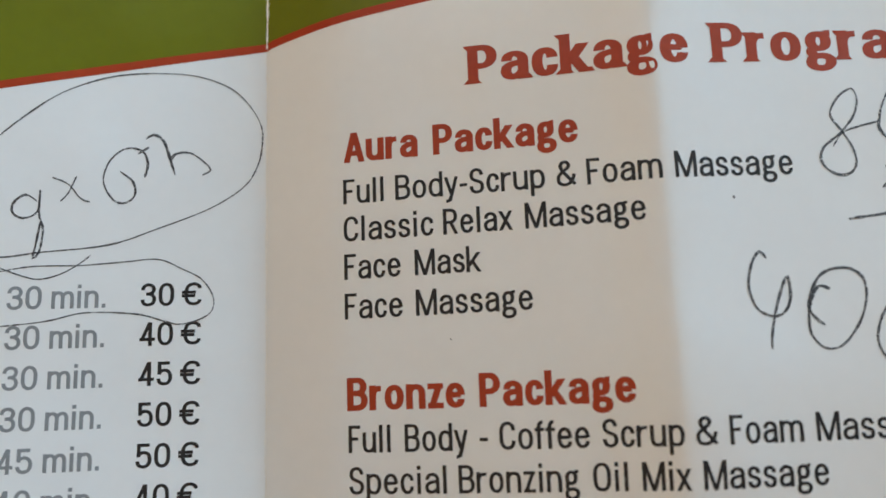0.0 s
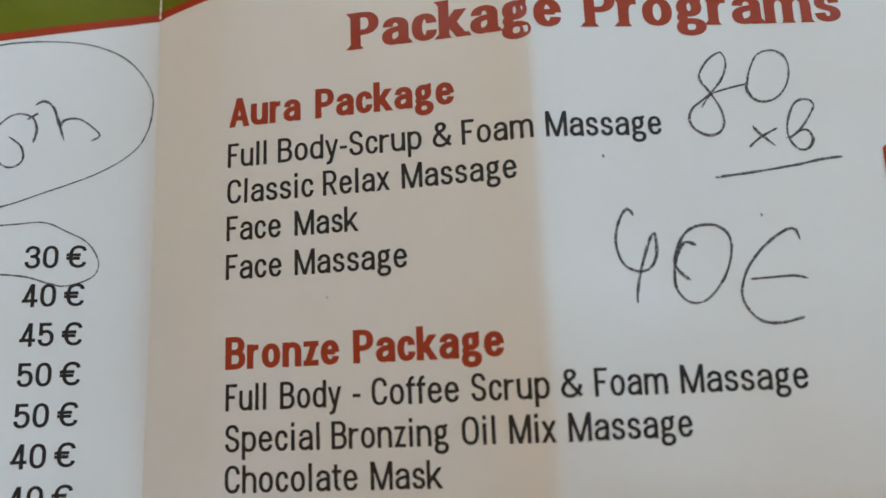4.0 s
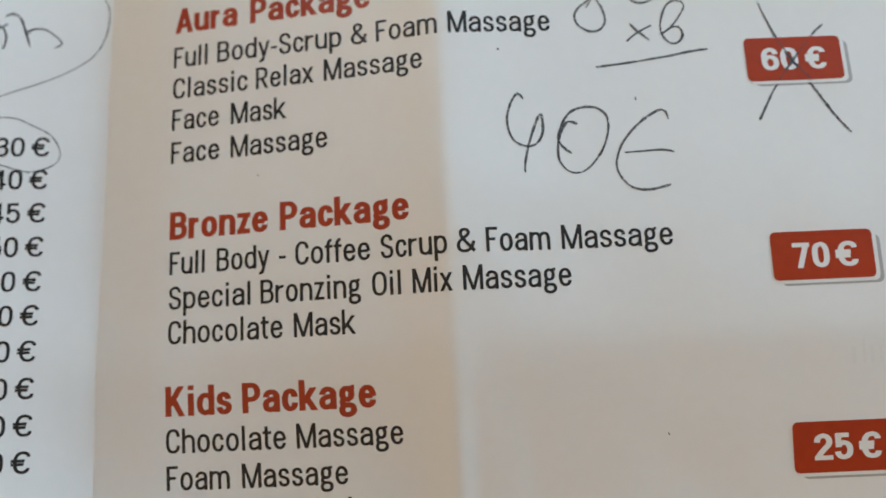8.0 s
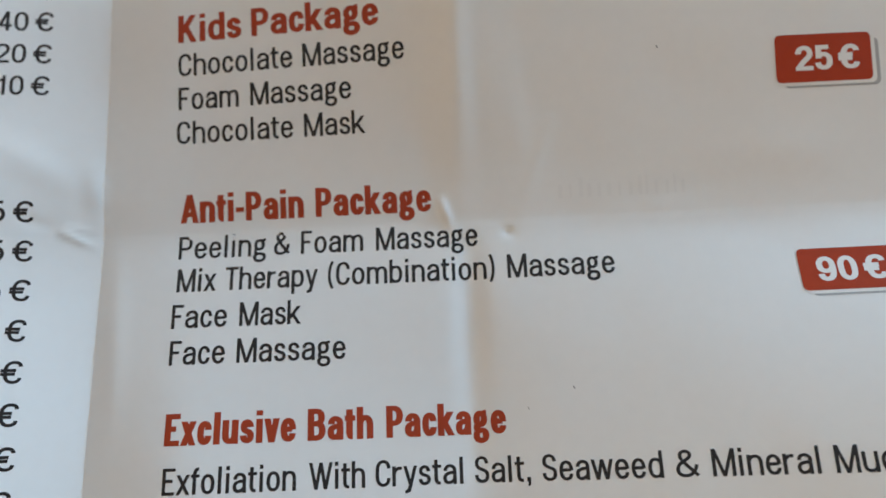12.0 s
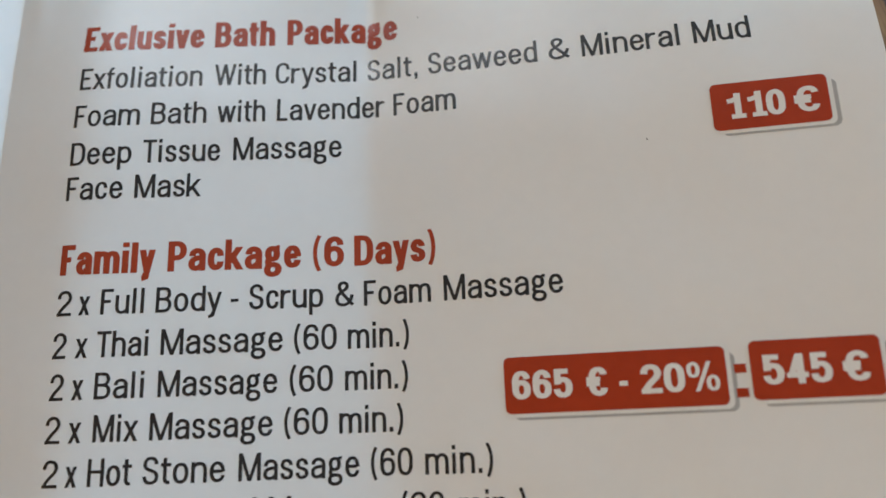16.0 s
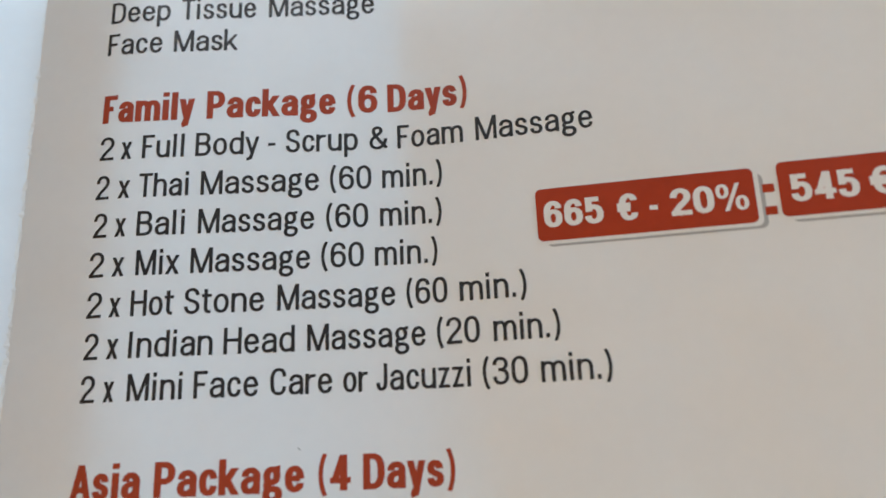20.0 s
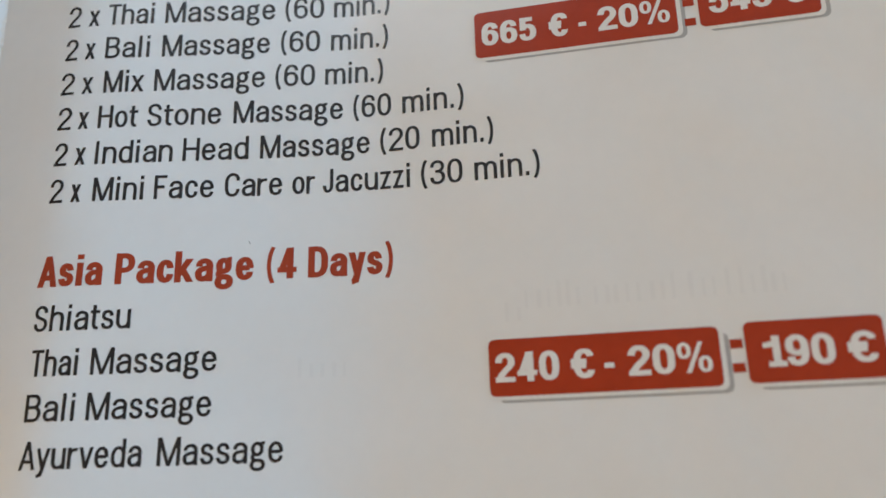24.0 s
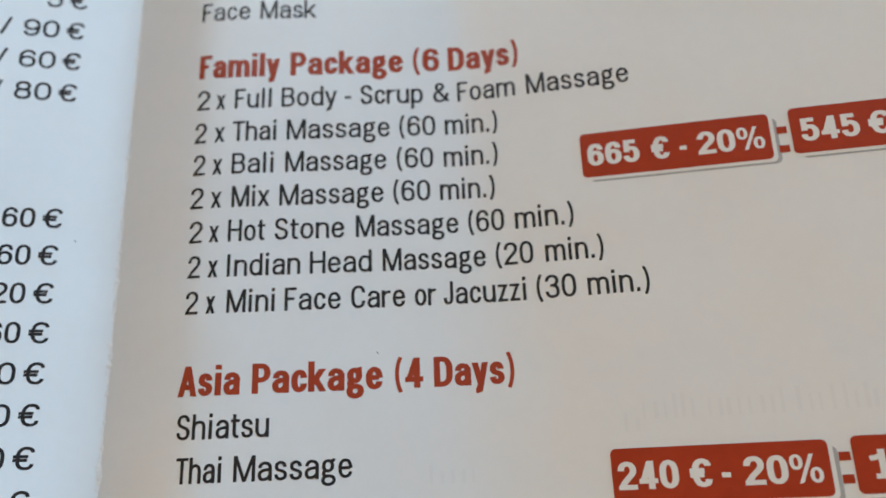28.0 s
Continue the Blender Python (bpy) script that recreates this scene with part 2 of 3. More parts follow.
boxes("window_frame", [((-0.45, -0.45, -0.01), (-0.4, 0.45, 0.1)), ((0.4, -0.45, -0.01), (0.45, 0.45, 0.1)), ((-0.4, -0.45, -0.01), (0.4, -0.4, 0.1)), ((-0.4, 0.4, -0.01), (0.4, 0.45, 0.1))], FRAME, added_roof_window)
# amber cloth added behind the warm fill lamp, out of view
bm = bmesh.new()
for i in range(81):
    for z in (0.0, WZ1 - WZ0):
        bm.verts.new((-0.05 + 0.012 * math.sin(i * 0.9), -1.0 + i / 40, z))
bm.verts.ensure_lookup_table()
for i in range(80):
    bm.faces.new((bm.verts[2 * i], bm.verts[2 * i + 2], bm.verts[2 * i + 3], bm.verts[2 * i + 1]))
part("added_curtain", bm, ADDED_CURTAIN, added_window, "added unseen amber cloth behind the warm fill lamp")

# ---- the table ----
TABLE = TOP - 0.0044
table = empty("table", (0, 0, 0))
tagged(table, "brown wooden table with dark streaked grain", "table")
boxes("tabletop", [((-0.62, -0.42, TABLE - 0.028), (0.48, 0.33, TABLE))], WOOD, table, bevel=0.002)
for lx in (-0.57, 0.38):
    for ly in (-0.37, 0.23):
        boxes("leg", [((lx, ly, 0.0), (lx + 0.05, ly + 0.05, TABLE - 0.028))], WOOD, table, bevel=0.003)


# ---- the leaflet: its bent sheet ----
def soft(x, r):
    return math.sqrt(x * x + r * r)


def rise(x, r):
    return (x + soft(x, r)) / 2


def smooth(a, b, x):
    t = min(1.0, max(0.0, (x - a) / (b - a)))
    return t * t * (3 - 2 * t)


FOLD, BEND, CREASE, LEFT, RIGHT, BOTTOM, HEAD = -0.90, 3.3, -7.05, -10.7, 8.95, -18.37, 2.6


def height(u, v):
    """How high the sheet stands, in centimetres, at u to the right and v up the page."""
    w = max(u, FOLD)
    upper = 0.53 + 0.142 * (w - BEND) - 0.255 * rise(w - BEND, 0.08) + 0.06 * rise(w - 4.8, 0.8) \
        + 0.07 * (rise(w - 2.75, 0.15) - rise(w - BEND, 0.08)) - 0.015
    r = 0.11 + 0.6 * (1 - smooth(-16.0, -12.3, v))
    lower = -0.235 - 0.088 * (w - BEND) + 0.191 * (rise(w - BEND, r) - r / 4)
    rounding = 0.13 * rise(-0.12 - w, 0.1) * smooth(-8.0, -5.0, v) + 0.26 * rise(0.1 - w, 0.25) * (1 - smooth(-9.8, -5.5, v))
    valley = -0.31 * max(0.0, 1 - soft(v - CREASE, 0.15) / (3.0 if v > CREASE else 3.5)) ** (1.0 if v > CREASE else 1.5) * (0.4 + 0.27 * smooth(-2.6, -0.9, u) + 0.33 * smooth(-0.9, 0.3, u))
    z = upper * smooth(-7.25, -2.1, v) + lower * (1 - smooth(-9.8, -7.0, v)) + valley - rounding
    return z + (0.30 - 0.15 * smooth(-9.0, -6.0, v)) * (w - u) + 0.08 * math.exp(-((v + 6.5) / 0.8) ** 2) * (1 - math.exp(-(w - u) / 0.35))


# small sharp dents and soft ridges: from (u, v) to (u, v), height and breadth
RIDGES = (((3.05, -6.75), (3.17, -7.09), 0.035, 0.045), ((3.78, -7.12), (3.86, -7.17), -0.029, 0.05), ((5.47, -6.85), (5.45, -7.04), 0.012, 0.04),
          ((-1.34, -6.93), (-0.99, -7.10), 0.029, 0.036), ((-1.3, -6.88), (-0.98, -6.92), 0.016, 0.03), ((3.97, -4.9), (4.03, -6.9), 0.014, 0.2),
          ((-1.0, -6.2), (-0.94, -6.8), 0.03, 0.12), ((3.3, -4.3), (3.27, -6.75), 0.040, 0.20), ((3.34, -7.35), (3.32, -9.6), -0.042, 0.16),
          ((4.02, -4.6), (4.12, -6.6), -0.010, 0.15), ((6.2, -6.3), (8.3, -6.5), 0.008, 0.25), ((-1.9, -6.0), (-1.0, -6.5), 0.02, 0.2),
          ((3.62, -4.4), (3.72, -6.7), 0.012, 0.16), ((4.9, -6.95), (8.8, -6.9), 0.006, 0.18), ((0.6, -6.6), (2.6, -6.75), 0.010, 0.16),
          ((-0.7, -7.3), (-0.6, -9.5), 0.016, 0.14), ((2.78, -5.6), (2.95, -6.7), -0.016, 0.16), ((4.35, -5.9), (3.95, -6.95), 0.010, 0.07),
          ((-1.75, -6.78), (-1.38, -6.9), -0.012, 0.06))


def wrinkle(u, v):
    z = 0.010 * noise.noise((u * 0.9, v * 0.9, 5.0)) + 0.004 * noise.noise((u * 2.3, v * 2.3, 9.0))
    for (a, b), (c, d), h, w in RIDGES:
        if min(a, c) - 4 * w < u < max(a, c) + 4 * w and min(b, d) - 4 * w < v < max(b, d) + 4 * w:
            dx, dy = c - a, d - b
            t = min(1.0, max(0.0, ((u - a) * dx + (v - b) * dy) / (dx * dx + dy * dy)))
            r2 = (u - a - t * dx) ** 2 + (v - b - t * dy) ** 2
            z += h * math.exp(-r2 / (w * w)) * (0.3 + 0.7 * math.sin(math.pi * min(1.0, 0.15 + t)))
    return z


def on_sheet(u, v, lift=0.0):
    return Vector((u * CM, v * CM, TOP + (height(u, v) + wrinkle(u, v) + lift) * CM))


def steps(a, b, size, fine=()):
    out, x = [], a
    while x < b - 1e-6:
        out.append(x)
        near = min([abs(x - f) for f in fine] + [9])
        x += size * (0.3 if near < 0.6 else 1.0)
        for f in fine:
            if out[-1] < f - 1e-6 < x:
                x = f
    return out + [b]


leaflet = empty("leaflet", (0, 0, 0))
tagged(leaflet, "creased glossy folded price leaflet lying open on the table", "leaflet")


def sheet():
    us, vs = steps(LEFT, RIGHT, 0.12, (-1.4, FOLD, BEND, 3.9)), steps(BOTTOM, HEAD, 0.15, (-6.4, CREASE))
    cut = [[v - 0.0115 * (u - 1.0) * (1 - smooth(BOTTOM, BOTTOM + 2.5, v)) for u in us] for v in vs]
    verts = [on_sheet(u, v, lift) for lift in (0.0, -0.012) for row in cut for u, v in zip((u - 0.21 * smooth(-14.0, -9.5, row[0]) * smooth(8.3, RIGHT, u) for u in us), row)]
    n, k = len(us), len(us) * len(vs)
    faces = []
    for j in range(len(vs) - 1):
        for i in range(n - 1):
            a = j * n + i
            faces += [(a, a + 1, a + n + 1, a + n), (k + a, k + a + n, k + a + n + 1, k + a + 1)]
    rim = [i for i in range(n)] + [j * n + n - 1 for j in range(1, len(vs))] + [k - 1 - i for i in range(1, n)] + [j * n for j in range(len(vs) - 2, 0, -1)]
    smooth_faces, m = len(faces), len(rim)
    base = len(verts)
    verts += [verts[a] for a in rim] + [verts[a + k] for a in rim]
    faces += [(base + (i + 1) % m, base + i, base + m + i, base + m + (i + 1) % m) for i in range(m)]
    me = bpy.data.meshes.new("sheet")
    me.from_pydata(verts, [], faces)
    me.materials.append(PAPER)
    me.polygons.foreach_set("use_smooth", [True] * smooth_faces + [False] * m)
    crisp = me.attributes.new("sharp_edge", "BOOLEAN", "EDGE")
    crisp.data.foreach_set("value", [all(abs(me.vertices[a].co.x - FOLD * CM) < 1e-6 for a in e.vertices) for e in me.edges])
    ob = new("sheet", me)
    ob.parent = leaflet
    return ob


sheet()


# ---- print and pencil on the sheet ----
def laid(name, verts, faces, material, lift, parent=leaflet, label=""):
    """A layer of ink: flat (u, v) verts laid on the bent sheet."""
    me = bpy.data.meshes.new(name)
    me.from_pydata([on_sheet(u, v, lift) for u, v in verts], [], faces)
    me.materials.append(material)
    ob = new(name, me)
    ob.parent = parent
    if label:
        tagged(ob, label)
    return ob


# The letters of a narrow grotesque, each drawn with a few strokes of a broad pen.
# S x from to: upright; B y from to: bar; D x y x y: slanting stroke cut level at both ends;
# P: path from a point by l(ine), v (quarter round that starts upright), h (one that starts level), c(urve).
# x runs from 0 to 1 over the letter; y is 1 at the height of the small letters, or of the capitals and figures.
SMALL = {
    "a": "P .05 .70 v .5 1 h 1 .70;S 1 0 .75;P 1 .60 c .5 .58 0 .56 0 .28 v .38 0 c .66 0 .92 .12 1 .26",
    "b": "S 0 0 1.35;P 0 .66 v .52 1 h 1 .5 v .52 0 h 0 .34",
    "c": "P 1 .66 v .52 1 h 0 .5 v .52 0 h 1 .34",
    "d": "S 1 0 1.35;P 1 .66 v .48 1 h 0 .5 v .48 0 h 1 .34",
    "e": "B .53 .05 .95;P 1 .50 v .5 1 h 0 .5 v .5 0 h .97 .30",
    "f": "S .36 0 1.05;P .36 1.02 v .95 1.35 l 1.15 1.35;B 1 0 1",
    "g": "P .45 1 h .84 .69 v .45 .38 h .06 .69 v .45 1;P .70 .86 c .74 .98 .84 1.04 1.1 1.03;P .22 .43 c -.02 .30 0 .07 .34 .07;P .5 .07 h 1 -.14 v .48 -.37 h 0 -.17 v .5 .07",
    "h": "S 0 0 1.35;P 0 .62 v .55 1 h 1 .62;S 1 0 .64",
    "i": "S 0 0 1;S 0 1.15 1.36",
    "k": "S 0 0 1.35;D .02 .30 .95 1;D .30 .60 1 0",
    "l": "S 0 0 1.35",
    "m": "S 0 0 1;S .5 0 .64;S 1 0 .64;P 0 .62 v .28 1 h .5 .62;P .5 .62 v .78 1 h 1 .62",
    "n": "S 0 0 1;P 0 .62 v .55 1 h 1 .62;S 1 0 .64",
    "o": "P .5 1 h 1 .5 v .5 0 h 0 .5 v .5 1",
    "p": "S 0 -.38 1;P 0 .66 v .52 1 h 1 .5 v .52 0 h 0 .34",
    "r": "S 0 0 1;P 0 .52 v .85 .97 l 1.2 .97",
    "s": "P .96 .72 c .94 .90 .76 1 .5 1 c .2 1 .04 .90 .04 .75 c .04 .56 .3 .55 .52 .50 c .78 .45 1 .42 1 .24 c 1 .08 .78 0 .5 0 c .22 0 .02 .08 0 .28",
    "t": "S .36 .24 1.26;P .36 .28 v .9 0 l 1.15 0;B 1 0 1",
    "u": "S 1 0 1;S 0 .36 1;P 0 .38 v .45 0 h 1 .38",
    "v": "D 0 1 .5 0;D 1 1 .5 0",
    "w": "D 0 1 .26 0;D .5 1 .26 0;D .5 1 .74 0;D 1 1 .74 0",
    "x": "D 0 1 1 0;D 1 1 0 0",
    "y": "D 0 1 .54 0;D 1 1 .36 -.30;P .46 -.12 c .38 -.30 .28 -.37 0 -.37",
    "z": "B 1 0 1;B 0 0 1;D 1 1 0 0",
    ".": "S 0 0 .23",
    ",": "S 0 0 .23;D .9 .06 .3 -.20",
}
LARGE = {
    "A": "D 0 0 .5 1;D 1 0 .5 1;B .26 .2 .8",
    "B": "S 0 0 1;B 1 .02 .55;B .53 .02 .55;B 0 .02 .55;P .5 1 h .93 .765 v .5 .53;P .5 .53 h 1 .27 v .5 0",
    "C": "P 1 .70 v .52 1 h 0 .62 l 0 .38 v .52 0 h 1 .30",
    "D": "S 0 0 1;B 1 .02 .45;B 0 .02 .45;P .42 1 h 1 .60 l 1 .40 v .42 0",
    "E": "S 0 0 1;B 1 .02 1;B .53 .02 .94;B 0 .02 1",
    "F": "S 0 0 1;B 1 .02 1;B .51 .02 .94",
    "H": "S 0 0 1;S 1 0 1;B .53 .02 .98",
    "I": "S 0 0 1",
    "J": "S 1 .26 1;P 1 .29 v .45 0 h 0 .28",
    "K": "S 0 0 1;D .02 .34 .95 1;D .30 .62 1 0",
    "L": "S 0 0 1;B 0 .02 1",
    "M": "S 0 0 1;S 1 0 1;D .02 1 .5 0;D .98 1 .5 0",
    "O": "P .5 1 h 1 .62 l 1 .38 v .5 0 h 0 .38 l 0 .62 v .5 1",
    "P": "S 0 0 1;B 1 .02 .5;B .44 .02 .5;P .46 1 h 1 .72 v .46 .44",
    "R": "S 0 0 1;B 1 .02 .5;B .46 .02 .5;P .46 1 h .95 .73 v .46 .46;D .48 .48 1 0",
    "S": "P .96 .75 c .94 .91 .76 1 .5 1 c .2 1 .03 .90 .03 .76 c .03 .57 .3 .55 .52 .50 c .78 .44 1 .42 1 .24 c 1 .08 .78 0 .5 0 c .22 0 .02 .08 0 .27",
    "T": "S .5 0 1;B 1 0 1",
    "W": "D 0 1 .27 0;D .5 1 .27 0;D .5 1 .73 0;D 1 1 .73 0",
    "0": "P .5 1 h 1 .60 l 1 .40 v .5 0 h 0 .40 l 0 .60 v .5 1",
    "1": "S .8 0 1;P .78 .86 c .6 .80 .4 .75 0 .74",
    "2": "P 0 .70 v .5 1 h 1 .72 c 1 .50 .32 .36 .06 .04;B 0 0 1",
    "3": "P .02 .74 v .48 1 h .95 .77 v .42 .54;P .30 .54 l .45 .54 h 1 .27 v .48 0 h 0 .27",
    "4": "S .74 0 1;B .24 0 1;D 0 .20 .72 1",
    "5": "B 1 .1 .95;S .08 .46 1;P .05 .50 c .15 .62 .3 .655 .5 .655 h 1 .33 v .48 0 h 0 .26",
    "6": "P .97 .75 v .52 1 h 0 .58 l 0 .36 v .5 0 h 1 .31 v .52 .61 h 0 .33",
    "7": "B 1 0 1;D 1 1 .3 0",
    "8": "P .5 1 h .94 .77 v .5 .54 h .06 .77 v .5 1;P .5 .54 h 1 .27 v .5 0 h 0 .27 v .5 .54",
    "9": "P .03 .25 v .48 0 h 1 .42 l 1 .64 v .5 1 h 0 .69 v .48 .39 h 1 .67",
    "(": "P 1 1.10 c -.15 .75 -.15 .16 1 -.20",
    ")": "P 0 1.10 c 1.15 .75 1.15 .16 0 -.20",
    "-": "B .37 0 1",
    "/": "D 0 0 1 1",
    "&": "P .98 .46 c .92 .18 .70 0 .40 0 h 0 .25 c 0 .46 .22 .52 .38 .62 c .54 .71 .66 .74 .66 .85;P .66 .84 v .42 1 h .16 .82 c .16 .68 .34 .52 1.02 .0",
    "%": "P .16 1 h .32 .76 v .16 .52 h 0 .76 v .16 1;P .84 .48 h 1 .24 v .84 0 h .68 .24 v .84 .48;D .26 0 .74 1",
    "€": "P 1 .78 v .62 1 h .16 .60 l .16 .40 v .62 0 h 1 .22;B .59 0 .76;B .41 0 .72",
}
FOOT = ";B 0 .25 1.35"
ROUND, SMALLX = 0.62, 0.745
LADDER = [(2 * i, 2 * i + 1, 2 * i + 3, 2 * i + 2) for i in range(5)]
WIDE = dict(zip("abcdefghijklmnopqrstuvwxyz", (440, 455, 410, 455, 440, 275, 450, 455, 225, 225, 435, 225, 685, 455, 450, 455, 455, 315, 400, 285, 455, 405, 610, 410, 405, 370)))
WIDE |= dict(zip("ABCDEFGHIJKLMNOPRSTW", (490, 490, 480, 500, 440, 410, 500, 520, 240, 370, 500, 390, 645, 520, 500, 470, 490, 460, 420, 700)))
WIDE |= dict(zip(" ().,-&%/€", (240, 265, 265, 225, 225, 270, 540, 700, 300, 480)))


def bearing(ch):
    return 58 if ch in "il.,I" else 8 if ch in "vwxyATWk/" else 16 if ch in "frt1" else 33


def arc(p, c1, c2, q, n=7):
    return [tuple(a * (1 - t) ** 3 + 3 * b * t * (1 - t) ** 2 + 3 * c * t * t * (1 - t) + d * t ** 3 for a, b, c, d in zip(p, c1, c2, q)) for t in ((i + 1) / n for i in range(n))]


def strokes(ch, x0, x1, cap, hx, hy, foot):
    """The strokes of one letter, as outlines (verts, faces), from x0 to x1 over a base line at 0, with a pen of half breadths hx and hy."""
    small = ch in SMALL
    plan, unit = (SMALL[ch], cap * SMALLX) if small else (LARGE[ch], cap)
    if ch == "1" and foot:
        plan += FOOT
    slim = x1 - x0 <= 2 * hx
    knots = ((-0.38, -0.38 * unit + hy), (0.0, hy), (1.0, unit - hy), (1.36, cap * 1.01 - hy)) if small else ((0.0, hy), (1.0, unit - hy))

    def across(x, h):
        return (x0 + x1) / 2 if slim and h == hx else x0 + h + x * (x1 - x0 - 2 * h)

    def up(y):
        i = max(0, min(len(knots) - 2, sum(y > k[0] for k in knots) - 1))
        (a, b), (c, d) = knots[i], knots[i + 1]
        return b + (y - a) * (d - b) / (c - a)

    for stroke in plan.split(";"):
        words = stroke.split()
        kind, rest = words[0], words[1:]
        if kind != "P":
            n = [float(w) for w in rest]
        if kind == "S":
            x, a, b = across(n[0], hx), n[1] * unit, n[2] * unit
            yield [(x + s * hx, a + (b - a) * i / 5) for i in range(6) for s in (-1, 1)], LADDER
        elif kind == "B":
            y, a, b = up(n[0]), across(n[1], hx) - (hx if n[1] == 0 else 0), across(n[2], hx) + (hx if n[2] == 1 else 0)
            yield [(a, y - hy), (b, y - hy), (b, y + hy), (a, y + hy)], [(0, 1, 2, 3)]
        elif kind == "D":
            xa, ya, xb, yb = n
            h = hx * 0.94
            for _ in range(3):
                lean = math.hypot(across(xb, h) - across(xa, h), (yb - ya) * unit) / abs((yb - ya) * unit)
                h = min(hx * 0.94 * lean, (x1 - x0) * 0.3)
            p, q = (across(xa, h), ya * unit), (across(xb, h), yb * unit)
            p, q = (p, q) if ya < yb else (q, p)
            yield [(p[0] + (q[0] - p[0]) * i / 5 + s * h, p[1] + (q[1] - p[1]) * i / 5) for i in range(6) for s in (-1, 1)], LADDER
        else:
            at = (float(rest[0]), float(rest[1]))
            path, i = [at], 2
            while i < len(rest):
                how = rest[i]
                count = 6 if how == "c" else 2
                n = [float(w) for w in rest[i + 1:i + 1 + count]]
                end, (dx, dy) = (n[-2], n[-1]), (n[-2] - at[0], n[-1] - at[1])
                if how == "l":
                    path.append(end)
                elif how == "v":
                    path += arc(at, (at[0], at[1] + ROUND * dy), (end[0] - ROUND * dx, end[1]), end)
                elif how == "h":
                    path += arc(at, (at[0] + ROUND * dx, at[1]), (end[0], end[1] - ROUND * dy), end)
                else:
                    path += arc(at, n[0:2], n[2:4], end, 8)
                at, i = end, i + 1 + count
            pts = [Vector((across(x, hx), up(y))) for x, y in path]
            closed = (pts[0] - pts[-1]).length < 1e-6
            verts, faces = [], []
            for j, p in enumerate(pts):
                before, after = pts[j - 1 if j else (-2 if closed else 0)], pts[j + 1 if j + 1 < len(pts) else (1 if closed else j)]
                d = (after - before).normalized()
                across_pen = Vector((-d.y * hx * hx, d.x * hy * hy)) / max(1e-9, math.hypot(d.y * hx, d.x * hy))
                verts += [tuple(p - across_pen), tuple(p + across_pen)]
                if j:
                    faces.append((2 * j - 2, 2 * j, 2 * j + 1, 2 * j - 1))
            yield verts, faces


def writing(name, v, cap, words, material, stem, bar=0.85, lift=0.0018, parent=leaflet, label="", foot=False, serif=None):
    """One line: each word runs from its first to its second u; cap is the height of its capitals, stem the breadth of its strokes in centimetres, bar that of level strokes as a share of it."""
    verts, faces = [], []

    def put(p, f, rise_by):
        n = len(verts)
        verts.extend((x, y, rise_by) for x, y in p)
        faces.extend(tuple(i + n for i in q) for q in f)

    for text, a, b in words:
        a, b = (a + (0.03 if text[0] in "Mm" else 0.014), b - 0.006) if a > 0.1 and not serif and len(text) > 1 else (a, b)
        b -= 0.012 if text == "x" else 0.0
        side = {ch: bearing(ch) * (0.7 if stem > 0.06 and ch not in "il.,I()" else 1.0) for ch in text}
        run = sum(WIDE.get(ch, 475) for ch in text) - side[text[0]] - side[text[-1]]
        unit, x = (b - a) / run, a - side[text[0]] * (b - a) / run
        for ch in text:
            if ch == " ":
                x += 240 * unit
                continue
            x0, x1 = x + side[ch] * unit, x + (WIDE.get(ch, 475) - side[ch]) * unit
            pen = stem * (0.62 if ch in "()%" and stem > 0.06 else 0.88 if ch in "()" else 1.0) / 2
            for i, (p, f) in enumerate(strokes(ch, x0, x1, cap, pen, pen * bar, foot)):
                put([(px, v + py) for px, py in p], f, 0.00009 * i)
            for fx, fy, w in (serif or {}).get(ch, ()):
                cx, cy, s = x0 + fx * (x1 - x0), v + fy * cap, -1 if fy > 0.3 else 1
                put([(cx - w / 2, cy), (cx + w / 2, cy), (cx + w * 0.26, cy + s * 0.05), (cx - w * 0.26, cy + s * 0.05)][::s], [(0, 1, 2, 3)], 0.0009)
            x += WIDE.get(ch, 475) * unit
    me = bpy.data.meshes.new(name)
    me.from_pydata([on_sheet(x, y, lift + up) for x, y, up in verts], [], faces)
    me.materials.append(material)
    ob = new(name, me)
    ob.parent = parent
    return tagged(ob, label)


def heading(v, *words):
    writing("heading", v, 0.335, words, RED, 0.070, 0.80, label="bold brick-red printed heading")


def entry(v, *words):
    writing("text_line", v, 0.272, words, BLACK, 0.0365, 0.88, label="black printed text line")


SERIFS = {"P": ((0.15, 0.0, 0.20), (0.12, 1.0, 0.17)), "k": ((0.14, 0.0, 0.19), (0.94, 0.0, 0.1), (0.12, 1.02, 0.17)), "r": ((0.2, 0.0, 0.19), (0.15, 0.745, 0.15)),
          "m": ((0.1, 0.0, 0.15), (0.5, 0.0, 0.15), (0.9, 0.0, 0.15), (0.06, 0.745, 0.14)), "a": ((0.92, 0.0, 0.14),)}
writing("title", 0.735, 0.43, [("Package", 1.40, 3.665), ("Programs", 3.91, 6.65)], RED, 0.113, 0.56, label="large brick-red printed title", serif=SERIFS)
heading(-0.01, ("Aura", 0.01, 0.83), ("Package", 0.98, 2.51))
entry(-0.47, ("Full", -0.00, 0.45), ("Body-Scrup", 0.56, 2.15), ("&", 2.26, 2.46), ("Foam", 2.55, 3.30), ("Massage", 3.39, 4.62))
entry(-0.88, ("Classic", -0.00, 0.97), ("Relax", 1.06, 1.80), ("Massage", 1.89, 3.11))
entry(-1.29, ("Face", -0.00, 0.61), ("Mask", 0.73, 1.46))
entry(-1.71, ("Face", -0.00, 0.62), ("Massage", 0.73, 1.96))
